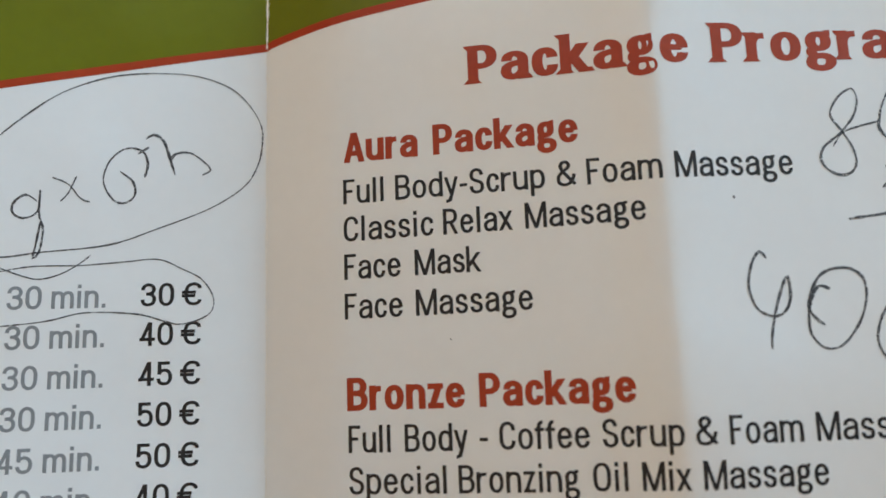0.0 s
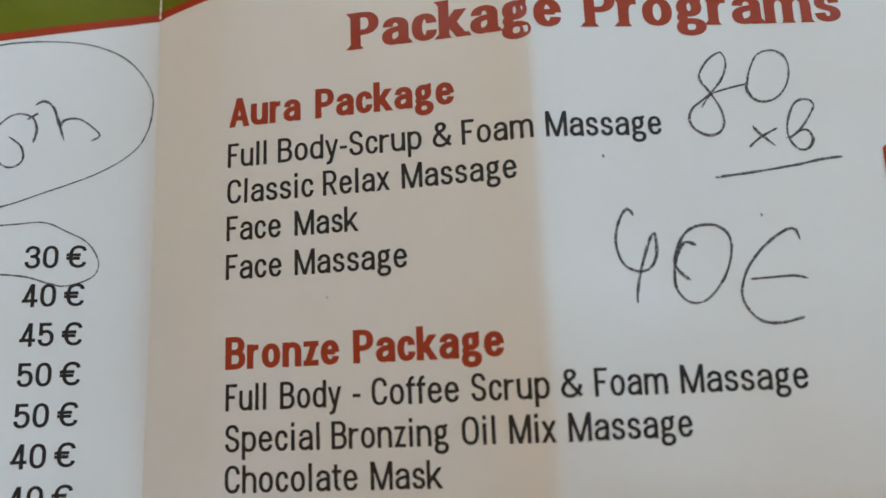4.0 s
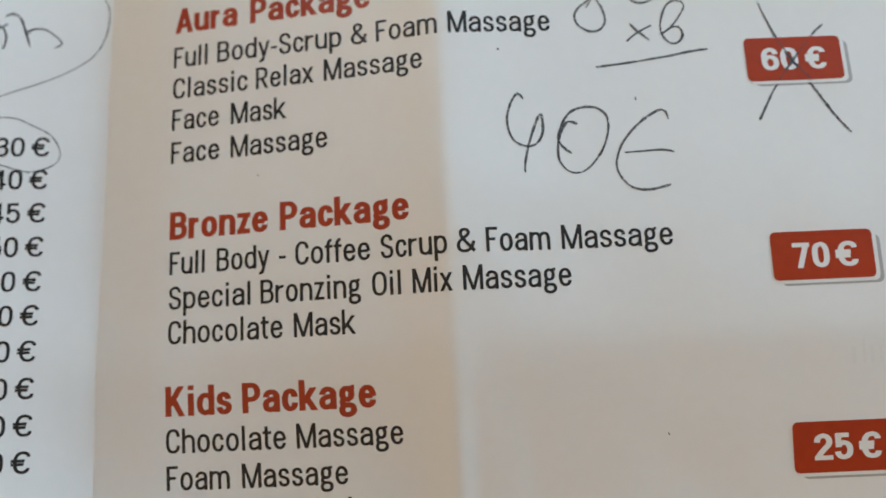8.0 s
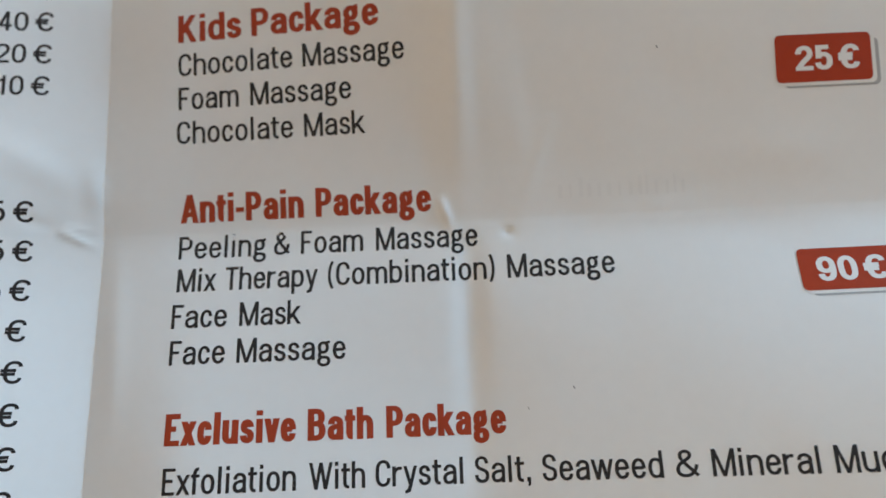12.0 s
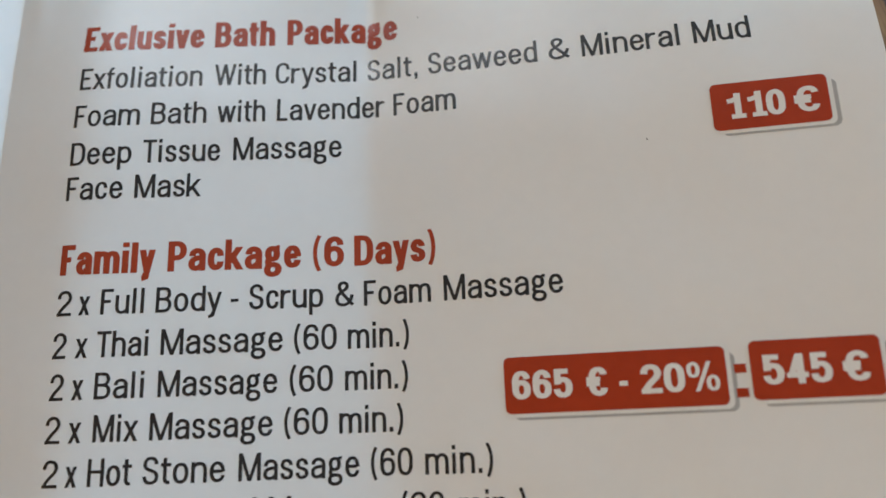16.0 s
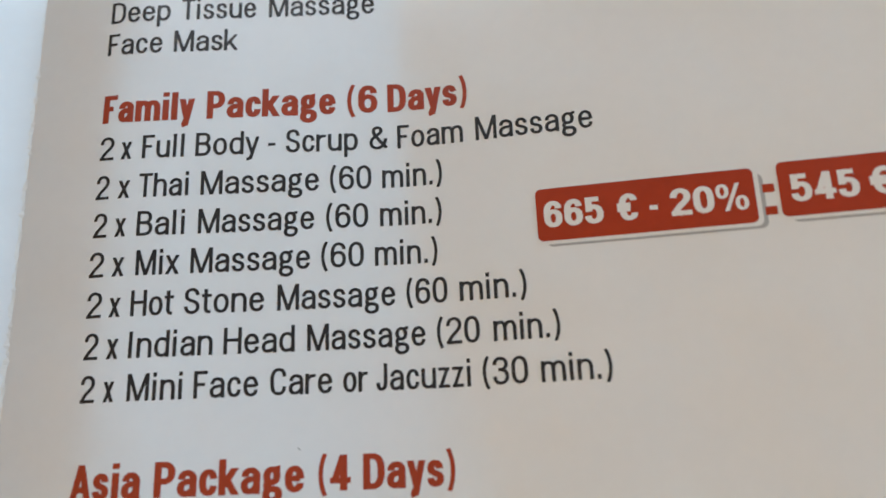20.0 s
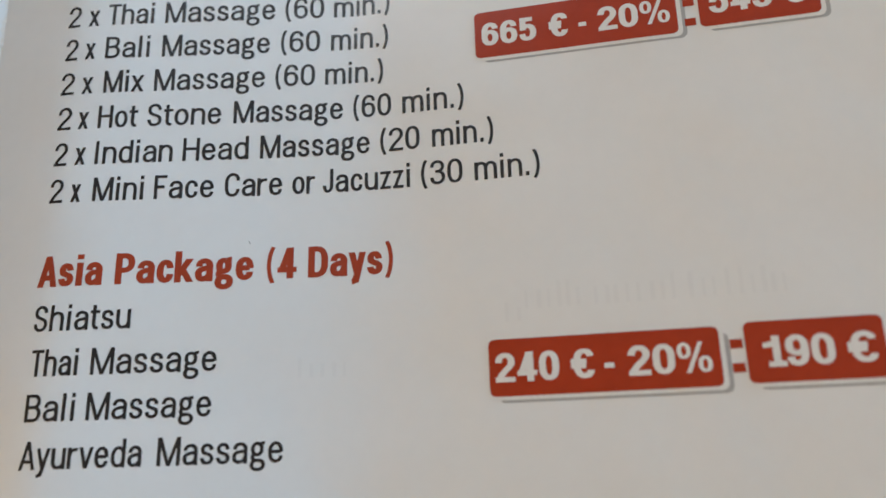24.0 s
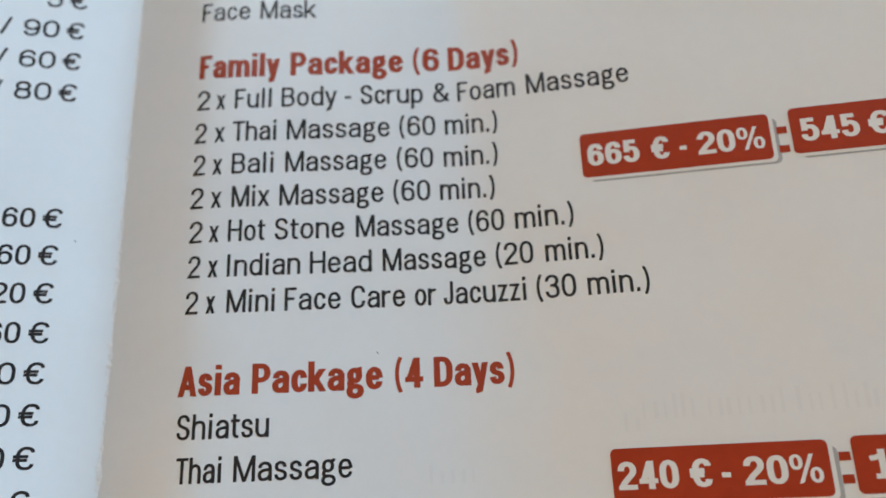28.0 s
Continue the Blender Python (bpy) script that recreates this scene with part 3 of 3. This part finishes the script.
heading(-2.65, ("Bronze", 0.01, 1.23), ("Package", 1.36, 2.89))
entry(-3.07, ("Full", 0.02, 0.46), ("Body", 0.59, 1.25), ("-", 1.36, 1.44), ("Coffee", 1.54, 2.43), ("Scrup", 2.53, 3.30), ("&", 3.40, 3.61), ("Foam", 3.71, 4.44), ("Massage", 4.53, 5.81))
entry(-3.48, ("Special", 0.02, 1.02), ("Bronzing", 1.12, 2.31), ("Oil", 2.42, 2.77), ("Mix", 2.86, 3.34), ("Massage", 3.42, 4.65))
entry(-3.88, ("Chocolate", 0.02, 1.39), ("Mask", 1.49, 2.24))
heading(-4.69, ("Kids", -0.01, 0.77), ("Package", 0.88, 2.43))
entry(-5.10, ("Chocolate", -0.01, 1.38), ("Massage", 1.47, 2.71))
entry(-5.51, ("Foam", -0.01, 0.72), ("Massage", 0.83, 2.07))
entry(-5.92, ("Chocolate", -0.03, 1.36), ("Mask", 1.46, 2.22))
heading(-6.86, ("Anti-Pain", 0.01, 1.46), ("Package", 1.585, 2.945))
entry(-7.29, ("Peeling", 0.00, 1.02), ("&", 1.11, 1.30), ("Foam", 1.41, 2.15), ("Massage", 2.26, 3.46))
entry(-7.68, ("Mix", 0.01, 0.46), ("Therapy", 0.55, 1.63), ("(Combination)", 1.72, 3.64), ("Massage", 3.74, 4.97))
entry(-8.10, ("Face", -0.02, 0.61), ("Mask", 0.72, 1.45))
entry(-8.51, ("Face", -0.01, 0.61), ("Massage", 0.71, 1.95))
heading(-9.37, ("Exclusive", 0.01, 1.41), ("Bath", 1.52, 2.24), ("Package", 2.36, 3.67))
entry(-9.87, ("Exfoliation", 0.02, 1.42), ("With", 1.54, 2.15), ("Crystal", 2.24, 3.19), ("Salt,", 3.29, 3.90), ("Seaweed", 4.00, 5.25), ("&", 5.37, 5.60), ("Mineral", 5.70, 6.78), ("Mud", 6.88, 7.50))
entry(-10.34, ("Foam", 0.00, 0.75), ("Bath", 0.86, 1.50), ("with", 1.60, 2.16), ("Lavender", 2.27, 3.51), ("Foam", 3.59, 4.32))
entry(-10.80, ("Deep", 0.00, 0.69), ("Tissue", 0.80, 1.67), ("Massage", 1.78, 3.02))
entry(-11.21, ("Face", -0.01, 0.62), ("Mask", 0.72, 1.48))
heading(-12.05, ("Family", -0.00, 1.02), ("Package", 1.14, 2.58), ("(6", 2.68, 3.04), ("Days)", 3.13, 4.04))
entry(-12.49, ("2", -0.00, 0.16), ("x", 0.24, 0.37), ("Full", 0.46, 0.94), ("Body", 1.04, 1.75), ("-", 1.84, 1.92), ("Scrup", 2.02, 2.82), ("&", 2.94, 3.14), ("Foam", 3.23, 3.97), ("Massage", 4.07, 5.34))
entry(-12.94, ("2", -0.01, 0.14), ("x", 0.24, 0.38), ("Thai", 0.45, 1.01), ("Massage", 1.10, 2.40), ("(60", 2.49, 2.96), ("min.)", 3.04, 3.73))
entry(-13.37, ("2", -0.00, 0.15), ("x", 0.24, 0.37), ("Bali", 0.46, 0.99), ("Massage", 1.09, 2.35), ("(60", 2.45, 2.92), ("min.)", 3.01, 3.71))
entry(-13.80, ("2", -0.01, 0.15), ("x", 0.24, 0.38), ("Mix", 0.46, 0.95), ("Massage", 1.03, 2.31), ("(60", 2.40, 2.87), ("min.)", 2.95, 3.65))
entry(-14.23, ("2", -0.00, 0.16), ("x", 0.24, 0.37), ("Hot", 0.45, 0.91), ("Stone", 1.00, 1.84), ("Massage", 1.94, 3.19), ("(60", 3.28, 3.73), ("min.)", 3.82, 4.54))
entry(-14.66, ("2", 0.01, 0.16), ("x", 0.25, 0.38), ("Indian", 0.46, 1.33), ("Head", 1.42, 2.16), ("Massage", 2.25, 3.49), ("(20", 3.58, 4.04), ("min.)", 4.14, 4.84))
entry(-15.09, ("2", 0.01, 0.16), ("x", 0.25, 0.37), ("Mini", 0.46, 1.05), ("Face", 1.14, 1.80), ("Care", 1.90, 2.54), ("or", 2.63, 2.90), ("Jacuzzi", 2.96, 3.93), ("(30", 4.02, 4.49), ("min.)", 4.58, 5.30))
heading(-16.02, ("Asia", -0.02, 0.68), ("Package", 0.80, 2.27), ("(4", 2.38, 2.72), ("Days)", 2.82, 3.74))
entry(-16.49, ("Shiatsu", 0.00, 1.02))
entry(-16.95, ("Thai", 0.02, 0.52), ("Massage", 0.62, 1.93))
entry(-17.40, ("Bali", 0.02, 0.54), ("Massage", 0.62, 1.90))
entry(-17.86, ("Ayurveda", 0.02, 1.24), ("Massage", 1.36, 2.63))


# prices of the folded-over panel
def price(v, number, right=-1.58):
    writing("price", v, 0.25, [(number, right - 0.305 - 0.162 * len(number), right - 0.285), ("€", right - 0.205, right)] if number else [("€", right - 0.205, right)], BLACK, 0.038, 0.88, label="black printed price")


def minutes(v, number):
    writing("duration", v, 0.25, [(number, -3.565, -3.215), ("min.", -3.115, -2.565)], GREY, 0.038, 0.88, label="grey printed duration")


for v, n, m in ((-1.48, "30", "30"), (-1.90, "40", "30"), (-2.32, "45", "30"), (-2.74, "50", "30"), (-3.16, "50", "45"), (-3.57, "40", "40"),
                (-3.99, "40", ""), (-4.42, "40", ""), (-4.84, "20", ""), (-5.25, "10", "")):
    price(v, n)
    if m:
        minutes(v, m)
for i, n in enumerate(("5", "5", "5", "5", "", "", "", "", "", "5", "/ 90", "/ 60", "/ 80")):
    near = 1 - min(1, i / 6)
    price(-6.85 - 0.4525 * i + 0.03 * near, n, -1.555 - 0.075 * near)
for i, n in enumerate(("60", "60", "20", "60", "0", "0", "0", "0", "")):
    price(-13.96 - 0.463 * i, n, -1.555)


# red price tags
def rounded(a, b, c, d, r):
    pts = []
    for cx, cy, start in ((c - r, d - r, 0), (a + r, d - r, 90), (a + r, b + r, 180), (c - r, b + r, 270)):
        pts += [(cx + r * math.cos(radians(start + 15 * i)), cy + r * math.sin(radians(start + 15 * i))) for i in range(7)]
    return pts


def patch(name, a, b, c, d, r, material, lift, parent, label=""):
    """A rounded patch, cut fine enough to follow the bent sheet."""
    bm = bmesh.new()
    bm.faces.new([bm.verts.new((x, y, 0)) for x, y in rounded(a, b, c, d, r)])
    for i in range(1, int((c - a) / 0.2) + 1):
        bmesh.ops.bisect_plane(bm, geom=bm.verts[:] + bm.edges[:] + bm.faces[:], plane_co=(a + 0.2 * i, 0, 0), plane_no=(1, 0, 0))
    for i in range(1, 4):
        bmesh.ops.bisect_plane(bm, geom=bm.verts[:] + bm.edges[:] + bm.faces[:], plane_co=(0, b + (d - b) * i / 4, 0), plane_no=(0, 1, 0))
    bm.verts.index_update()
    verts, faces = [tuple(v.co[:2]) for v in bm.verts], [[v.index for v in f.verts] for f in bm.faces]
    bm.free()
    return laid(name, verts, faces, material, lift, parent, label)


def tag(a, top, c, bottom, words):
    patch_red = patch("price_tag", a, bottom, c, top, 0.06, TAGRED, 0.0050, leaflet, "brick-red printed price tag with rounded corners")
    patch("tag_shadow", a + 0.08, bottom - 0.062, c + 0.085, top - 0.06, 0.07, SHADE, 0.0016, patch_red, "grey printed drop shadow")
    patch("tag_border", a + 0.02, bottom - 0.038, c + 0.045, top - 0.005, 0.07, WHITE, 0.0030, patch_red, "white printed border")
    mid = (top + bottom) / 2
    writing("tag_price", mid - 0.141, 0.282, words, WHITE, 0.066, 0.74, 0.0068, patch_red, "bold white price figures", True)


tag(6.87, -0.645, 8.00, -1.185, [("60", 7.04, 7.49), ("€", 7.57, 7.81)])
tag(6.88, -2.98, 8.02, -3.52, [("70", 7.10, 7.53), ("€", 7.59, 7.84)])
tag(6.95, -5.055, 8.04, -5.60, [("25", 7.16, 7.60), ("€", 7.66, 7.90)])
tag(6.95, -7.51, 8.09, -7.99, [("90", 7.12, 7.57), ("€", 7.63, 7.87)])
tag(6.99, -10.39, 8.14, -10.91, [("110", 7.10, 7.72), ("€", 7.80, 8.04)])
tag(4.68, -13.12, 6.81, -13.68, [("665", 4.74, 5.355), ("€", 5.485, 5.685), ("-", 5.80, 5.88), ("20%", 5.99, 6.745)])
tag(7.03, -13.09, 8.20, -13.65, [("545", 7.12, 7.76), ("€", 7.85, 8.08)])
tag(4.67, -16.77, 6.81, -17.32, [("240", 4.715, 5.345), ("€", 5.45, 5.665), ("-", 5.76, 5.85), ("20%", 5.965, 6.735)])
tag(7.03, -16.75, 8.21, -17.31, [("190", 7.13, 7.79), ("€", 7.89, 8.13)])
for a, v in ((6.88, -13.30), (6.88, -13.53), (6.90, -16.90), (6.90, -17.12)):
    laid("equals_bar", [(a, v - 0.085), (a + 0.11, v - 0.085), (a + 0.11, v), (a, v)], [(0, 1, 2, 3)], TAGRED, 0.0032, label="short brick-red equals bar")


# green band, red stripe and the worn fold
def band_edge(u):
    if u < FOLD:
        return 1.432 + 0.146 * (u - FOLD) - 0.004 * (u - FOLD) ** 2
    w = u - FOLD
    return 1.445 + 0.36 * (1 - math.exp(-w / 1.6)) + 0.03 * w


def strip(name, edge_low, edge_high, a, b, material, lift, label):
    n, rows = int((b - a) / 0.08), 5
    verts = [(a + (b - a) * i / n, edge_low(a + (b - a) * i / n) + (edge_high(a + (b - a) * i / n) - edge_low(a + (b - a) * i / n)) * j / rows) for j in range(rows + 1) for i in range(n + 1)]
    faces = [(j * (n + 1) + i, j * (n + 1) + i + 1, (j + 1) * (n + 1) + i + 1, (j + 1) * (n + 1) + i) for j in range(rows) for i in range(n)]
    laid(name, verts, faces, material, lift, label=label)


strip("green_band", lambda u: band_edge(u) + 0.08, lambda u: HEAD, LEFT, RIGHT - 0.22, GREEN, 0.0016, "olive green printed band along the head")
strip("red_stripe", band_edge, lambda u: band_edge(u) + 0.095, LEFT, RIGHT - 0.22, TAGRED, 0.0024, "brick-red printed stripe under the green band")


def ribbon(name, points, width, material, lift, label, jitter=0.0):
    """A drawn line through a few points, of uneven width."""
    pts = [Vector(p) for p in points]
    path = []
    for i in range(len(pts) - 1):
        p0, p1, p2, p3 = pts[max(i - 1, 0)], pts[i], pts[i + 1], pts[min(i + 2, len(pts) - 1)]
        k = max(2, int((p2 - p1).length / 0.035))
        for s in range(k):
            t = s / k
            path.append(0.5 * (2 * p1 + (p2 - p0) * t + (2 * p0 - 5 * p1 + 4 * p2 - p3) * t * t + (3 * p1 - p0 - 3 * p2 + p3) * t ** 3))
    path.append(pts[-1])
    verts, faces = [], []
    for i, p in enumerate(path):
        d = (path[min(i + 1, len(path) - 1)] - path[max(i - 1, 0)])
        d = d.normalized() if d.length > 1e-9 else Vector((1, 0))
        side = Vector((-d.y, d.x)) * width / 2 * (1 + jitter * random.uniform(-1, 1)) * (0.78 + 0.45 * noise.noise((p.x * 2.1, p.y * 2.1, 2)))
        if i in (0, len(path) - 1):
            side *= 0.5
        verts += [tuple(p + side), tuple(p - side)]
        if i:
            faces.append((2 * i - 2, 2 * i - 1, 2 * i + 1, 2 * i))
    return laid(name, verts, faces, material, lift, label=label)


ribbon("fold_wear", [(FOLD + 0.012 * math.sin(3.1 * i), HEAD - i * (HEAD - BOTTOM) / 60) for i in range(61)], 0.022, WORN, 0.0012, "thin worn white line along the fold", 0.6)
ribbon("fold_wear", [(FOLD - 0.01 + 0.014 * math.sin(2.3 * i), -11.2 - i * 0.12) for i in range(56)], 0.045, WORN, 0.0016, "ragged white fibres along the worn fold", 0.9)
ribbon("fold_crack", [(FOLD, HEAD), (FOLD + 0.005, 2.0), (FOLD, 1.46)], 0.03, WORN, 0.0034, "white crack in the print at the fold", 0.5)


# pencil notes
def pencil(*points, width=0.028, name="pencil_note", lift=0.0022):
    ribbon(name, points, width, GRAPHITE, lift, "grey handwritten pencil stroke", 0.25)


pencil((-4.31, -0.16), (-3.92, 0.27), (-3.46, 0.69), (-3.04, 0.97), (-2.50, 1.14), (-1.81, 1.15), (-1.38, 1.03), (-1.13, 0.83), (-0.97, 0.56), (-0.95, 0.33), (-1.00, 0.07), (-1.15, -0.17), (-1.51, -0.41), (-2.06, -0.63), (-2.56, -0.80), (-3.27, -0.87), (-3.69, -0.91), (-4.10, -0.81), width=0.02, name="pencil_loop")
pencil((-3.31, -0.31), (-3.44, -0.23), (-3.56, -0.32), (-3.56, -0.43), (-3.45, -0.49), (-3.31, -0.42), (-3.29, -0.18), (-3.29, -0.44), (-3.24, -0.62), (-3.27, -0.87), (-3.33, -0.93), (-3.31, -0.81), (-3.27, -0.53))
pencil((-3.17, -0.04), (-3.00, -0.12), (-2.87, -0.28), (-2.77, -0.32))
pencil((-3.08, -0.31), (-3.00, -0.22), (-2.92, -0.03))
pencil((-2.47, 0.02), (-2.33, -0.10), (-2.31, -0.26), (-2.42, -0.34), (-2.54, -0.29), (-2.64, -0.09), (-2.58, 0.14), (-2.42, 0.28), (-2.24, 0.25), (-2.18, 0.10), (-2.21, -0.05))
pencil((-2.29, 0.22), (-2.17, 0.30), width=0.022)
pencil((-2.21, 0.39), (-2.13, 0.44), (-2.02, 0.37), (-1.94, 0.14), (-1.89, -0.02))
pencil((-1.94, 0.11), (-1.90, 0.21), (-1.74, 0.23), (-1.59, 0.13), (-1.51, 0.03), (-1.60, -0.03))
pencil((-4.10, -1.14), (-3.67, -1.07), (-3.31, -1.02), (-2.85, -1.02), (-2.39, -0.99), (-2.04, -0.97), (-1.79, -1.08), (-1.58, -1.20), (-1.46, -1.39), (-1.47, -1.54), (-1.59, -1.63), (-1.79, -1.68), (-1.94, -1.65), (-2.24, -1.56), (-2.76, -1.53), (-3.16, -1.61), (-3.62, -1.65), (-4.10, -1.66), width=0.018, name="pencil_loop")
pencil((-3.68, -1.02), (-3.43, -1.12), (-3.25, -1.16), (-3.04, -1.11), (-2.85, -1.00), (-2.74, -0.91), width=0.018)
pencil((5.35, 0.35), (5.31, 0.42), (5.18, 0.35), (5.08, 0.22), (5.06, 0.12), (5.15, -0.02), (5.24, -0.19), (5.27, -0.35), (5.21, -0.46), (5.09, -0.49), (4.96, -0.42), (4.91, -0.31), (4.96, -0.19), (5.14, -0.05), (5.29, 0.12), (5.35, 0.27), (5.35, 0.35), width=0.03)
pencil((5.05, -0.19), (5.16, -0.05), (5.33, 0.01), (5.54, 0.06), width=0.022)
pencil((5.57, 0.11), (5.54, 0.02), (5.59, -0.09), (5.70, -0.14), (5.86, -0.09), (5.98, 0.07), (6.01, 0.26), (5.96, 0.38), (5.84, 0.43), (5.69, 0.38), (5.59, 0.20), (5.56, 0.09), width=0.03)
pencil((5.56, -0.40), (5.62, -0.48), (5.77, -0.62), width=0.034)
pencil((5.50, -0.63), (5.62, -0.53), (5.81, -0.43), width=0.034)
pencil((5.89, -0.54), (6.01, -0.49), (6.16, -0.31), (6.22, -0.18), (6.14, -0.12), (6.01, -0.18), (5.92, -0.40), (5.93, -0.56), (6.02, -0.67), (6.12, -0.65), (6.17, -0.56), (6.12, -0.46), (6.01, -0.48), (5.94, -0.55), width=0.032)
pencil((5.11, -0.94), (5.54, -0.89), (5.96, -0.83), (6.23, -0.78), (6.44, -0.76), width=0.034)
pencil((4.24, -1.31), (4.18, -1.24), (4.10, -1.34), (4.04, -1.54), (4.06, -1.71), (4.12, -1.82), (4.25, -1.88), (4.37, -1.84), (4.44, -1.70), (4.43, -1.50), (4.36, -1.61), (4.26, -1.89), (4.21, -2.11), (4.21, -2.19), width=0.036)
pencil((4.84, -1.63), (4.73, -1.60), (4.64, -1.73), (4.60, -1.90), (4.61, -2.07), (4.73, -2.20), (4.91, -2.17), (5.10, -1.95), (5.19, -1.70), (5.17, -1.52), (5.03, -1.43), (4.83, -1.45), (4.70, -1.56), (4.61, -1.79), (4.66, -1.90), (4.75, -1.98), width=0.036)
pencil((5.89, -1.61), (5.86, -1.51), (5.77, -1.50), (5.54, -1.65), (5.34, -1.87), (5.25, -2.10), (5.28, -2.26), (5.41, -2.40), (5.61, -2.43), (5.84, -2.38), width=0.036)
pencil((5.35, -1.99), (5.56, -1.98), (5.79, -1.97), (5.92, -2.00), width=0.034)
pencil((5.53, -1.33), (5.54, -1.36), width=0.03)
pencil((3.98, -0.67), (3.99, -0.70), width=0.03)
pencil((7.10, -0.19), (7.18, -0.43), (7.34, -0.82), (7.60, -1.25), (7.81, -1.62), (7.98, -1.85), width=0.036)
pencil((7.84, -0.49), (7.68, -0.63), (7.45, -0.90), (7.19, -1.24), (7.06, -1.45), (6.94, -1.66), width=0.034)
pencil((7.34, -0.82), (7.40, -0.92), (7.47, -1.03), width=0.034, lift=0.0092)
pencil((7.50, -0.84), (7.43, -0.92), (7.32, -1.06), width=0.032, lift=0.0096)
pencil((7.27, -0.67), (7.42, -0.93), (7.62, -1.20), width=0.012, lift=0.0090)
pencil((7.63, -0.68), (7.42, -0.95), (7.21, -1.20), width=0.011, lift=0.0090)


# print of the other side that shows faintly through, and specks of dirt
def show_through(rows):
    """Words that cannot be read: rows of faint upright bars."""
    verts, faces = [], []
    for v, tall, words in rows:
        for a, b in words:
            while a < b:
                w, n, h = random.uniform(0.025, 0.05), len(verts), tall * random.choice((0.7, 0.7, 1.0))
                verts += [(a, v), (a + w, v), (a + w, v + h), (a, v + h)]
                faces.append((n, n + 1, n + 2, n + 3))
                a += random.uniform(0.08, 0.13)
    tagged(laid("show_through", verts, faces, GHOST, 0.0010), "faint grey print showing through the paper", kind="stuff")


show_through(((-16.48, 0.26, ((5.05, 5.6), (5.72, 6.5), (6.6, 7.45))), (-6.78, 0.22, ((4.4, 5.1), (5.2, 5.9))), (-4.45, 0.26, ((7.65, 8.1), (8.2, 8.7))), (-17.05, 0.2, ((2.75, 3.25),)), (-16.6, 0.2, ((4.85, 5.0),))))
for u, v in ((5.05, -17.05), (3.9, -9.1), (6.3, -10.9), (1.1, -1.95), (4.4, -8.9), (-1.4, -14.1), (5.6, -5.1), (2.2, -15.6)):
    ribbon("speck", [(u, v), (u + 0.02, v - 0.03)], 0.018, GRAPHITE, 0.0018, "tiny dark speck of dirt", 0.3)


# ---- the dark red paper beside the leaflet ----
def napkin_sheet():
    napkin = empty("napkin", (0.0996, -0.2421, TABLE))
    tagged(napkin, "dark red paper napkin with white edge on the table", "napkin")
    for name, r0, r1, h, material, label in (("napkin_sheet", 0.0, 0.0555, 0.0010, NAPKIN, ""), ("napkin_rim", 0.0555, 0.0560, 0.0011, NAPRIM, "rough white paper rim")):
        bm = bmesh.new()
        ring = []
        for i in range(96):
            a = 2 * math.pi * i / 96
            wob = 1 + 0.006 * math.sin(9 * a) + 0.004 * math.sin(23 * a)
            ring.append([bm.verts.new((r * wob * math.cos(a), r * wob * math.sin(a), z)) for r, z in ((r1, 0.0001), (r1, h), (max(r0, 0.001), h + 0.0002))])
        for i in range(96):
            p, q = ring[i], ring[(i + 1) % 96]
            bm.faces.new((p[0], q[0], q[1], p[1]))
            bm.faces.new((p[1], q[1], q[2], p[2]))
        part(name, bm, material, napkin, label)


napkin_sheet()
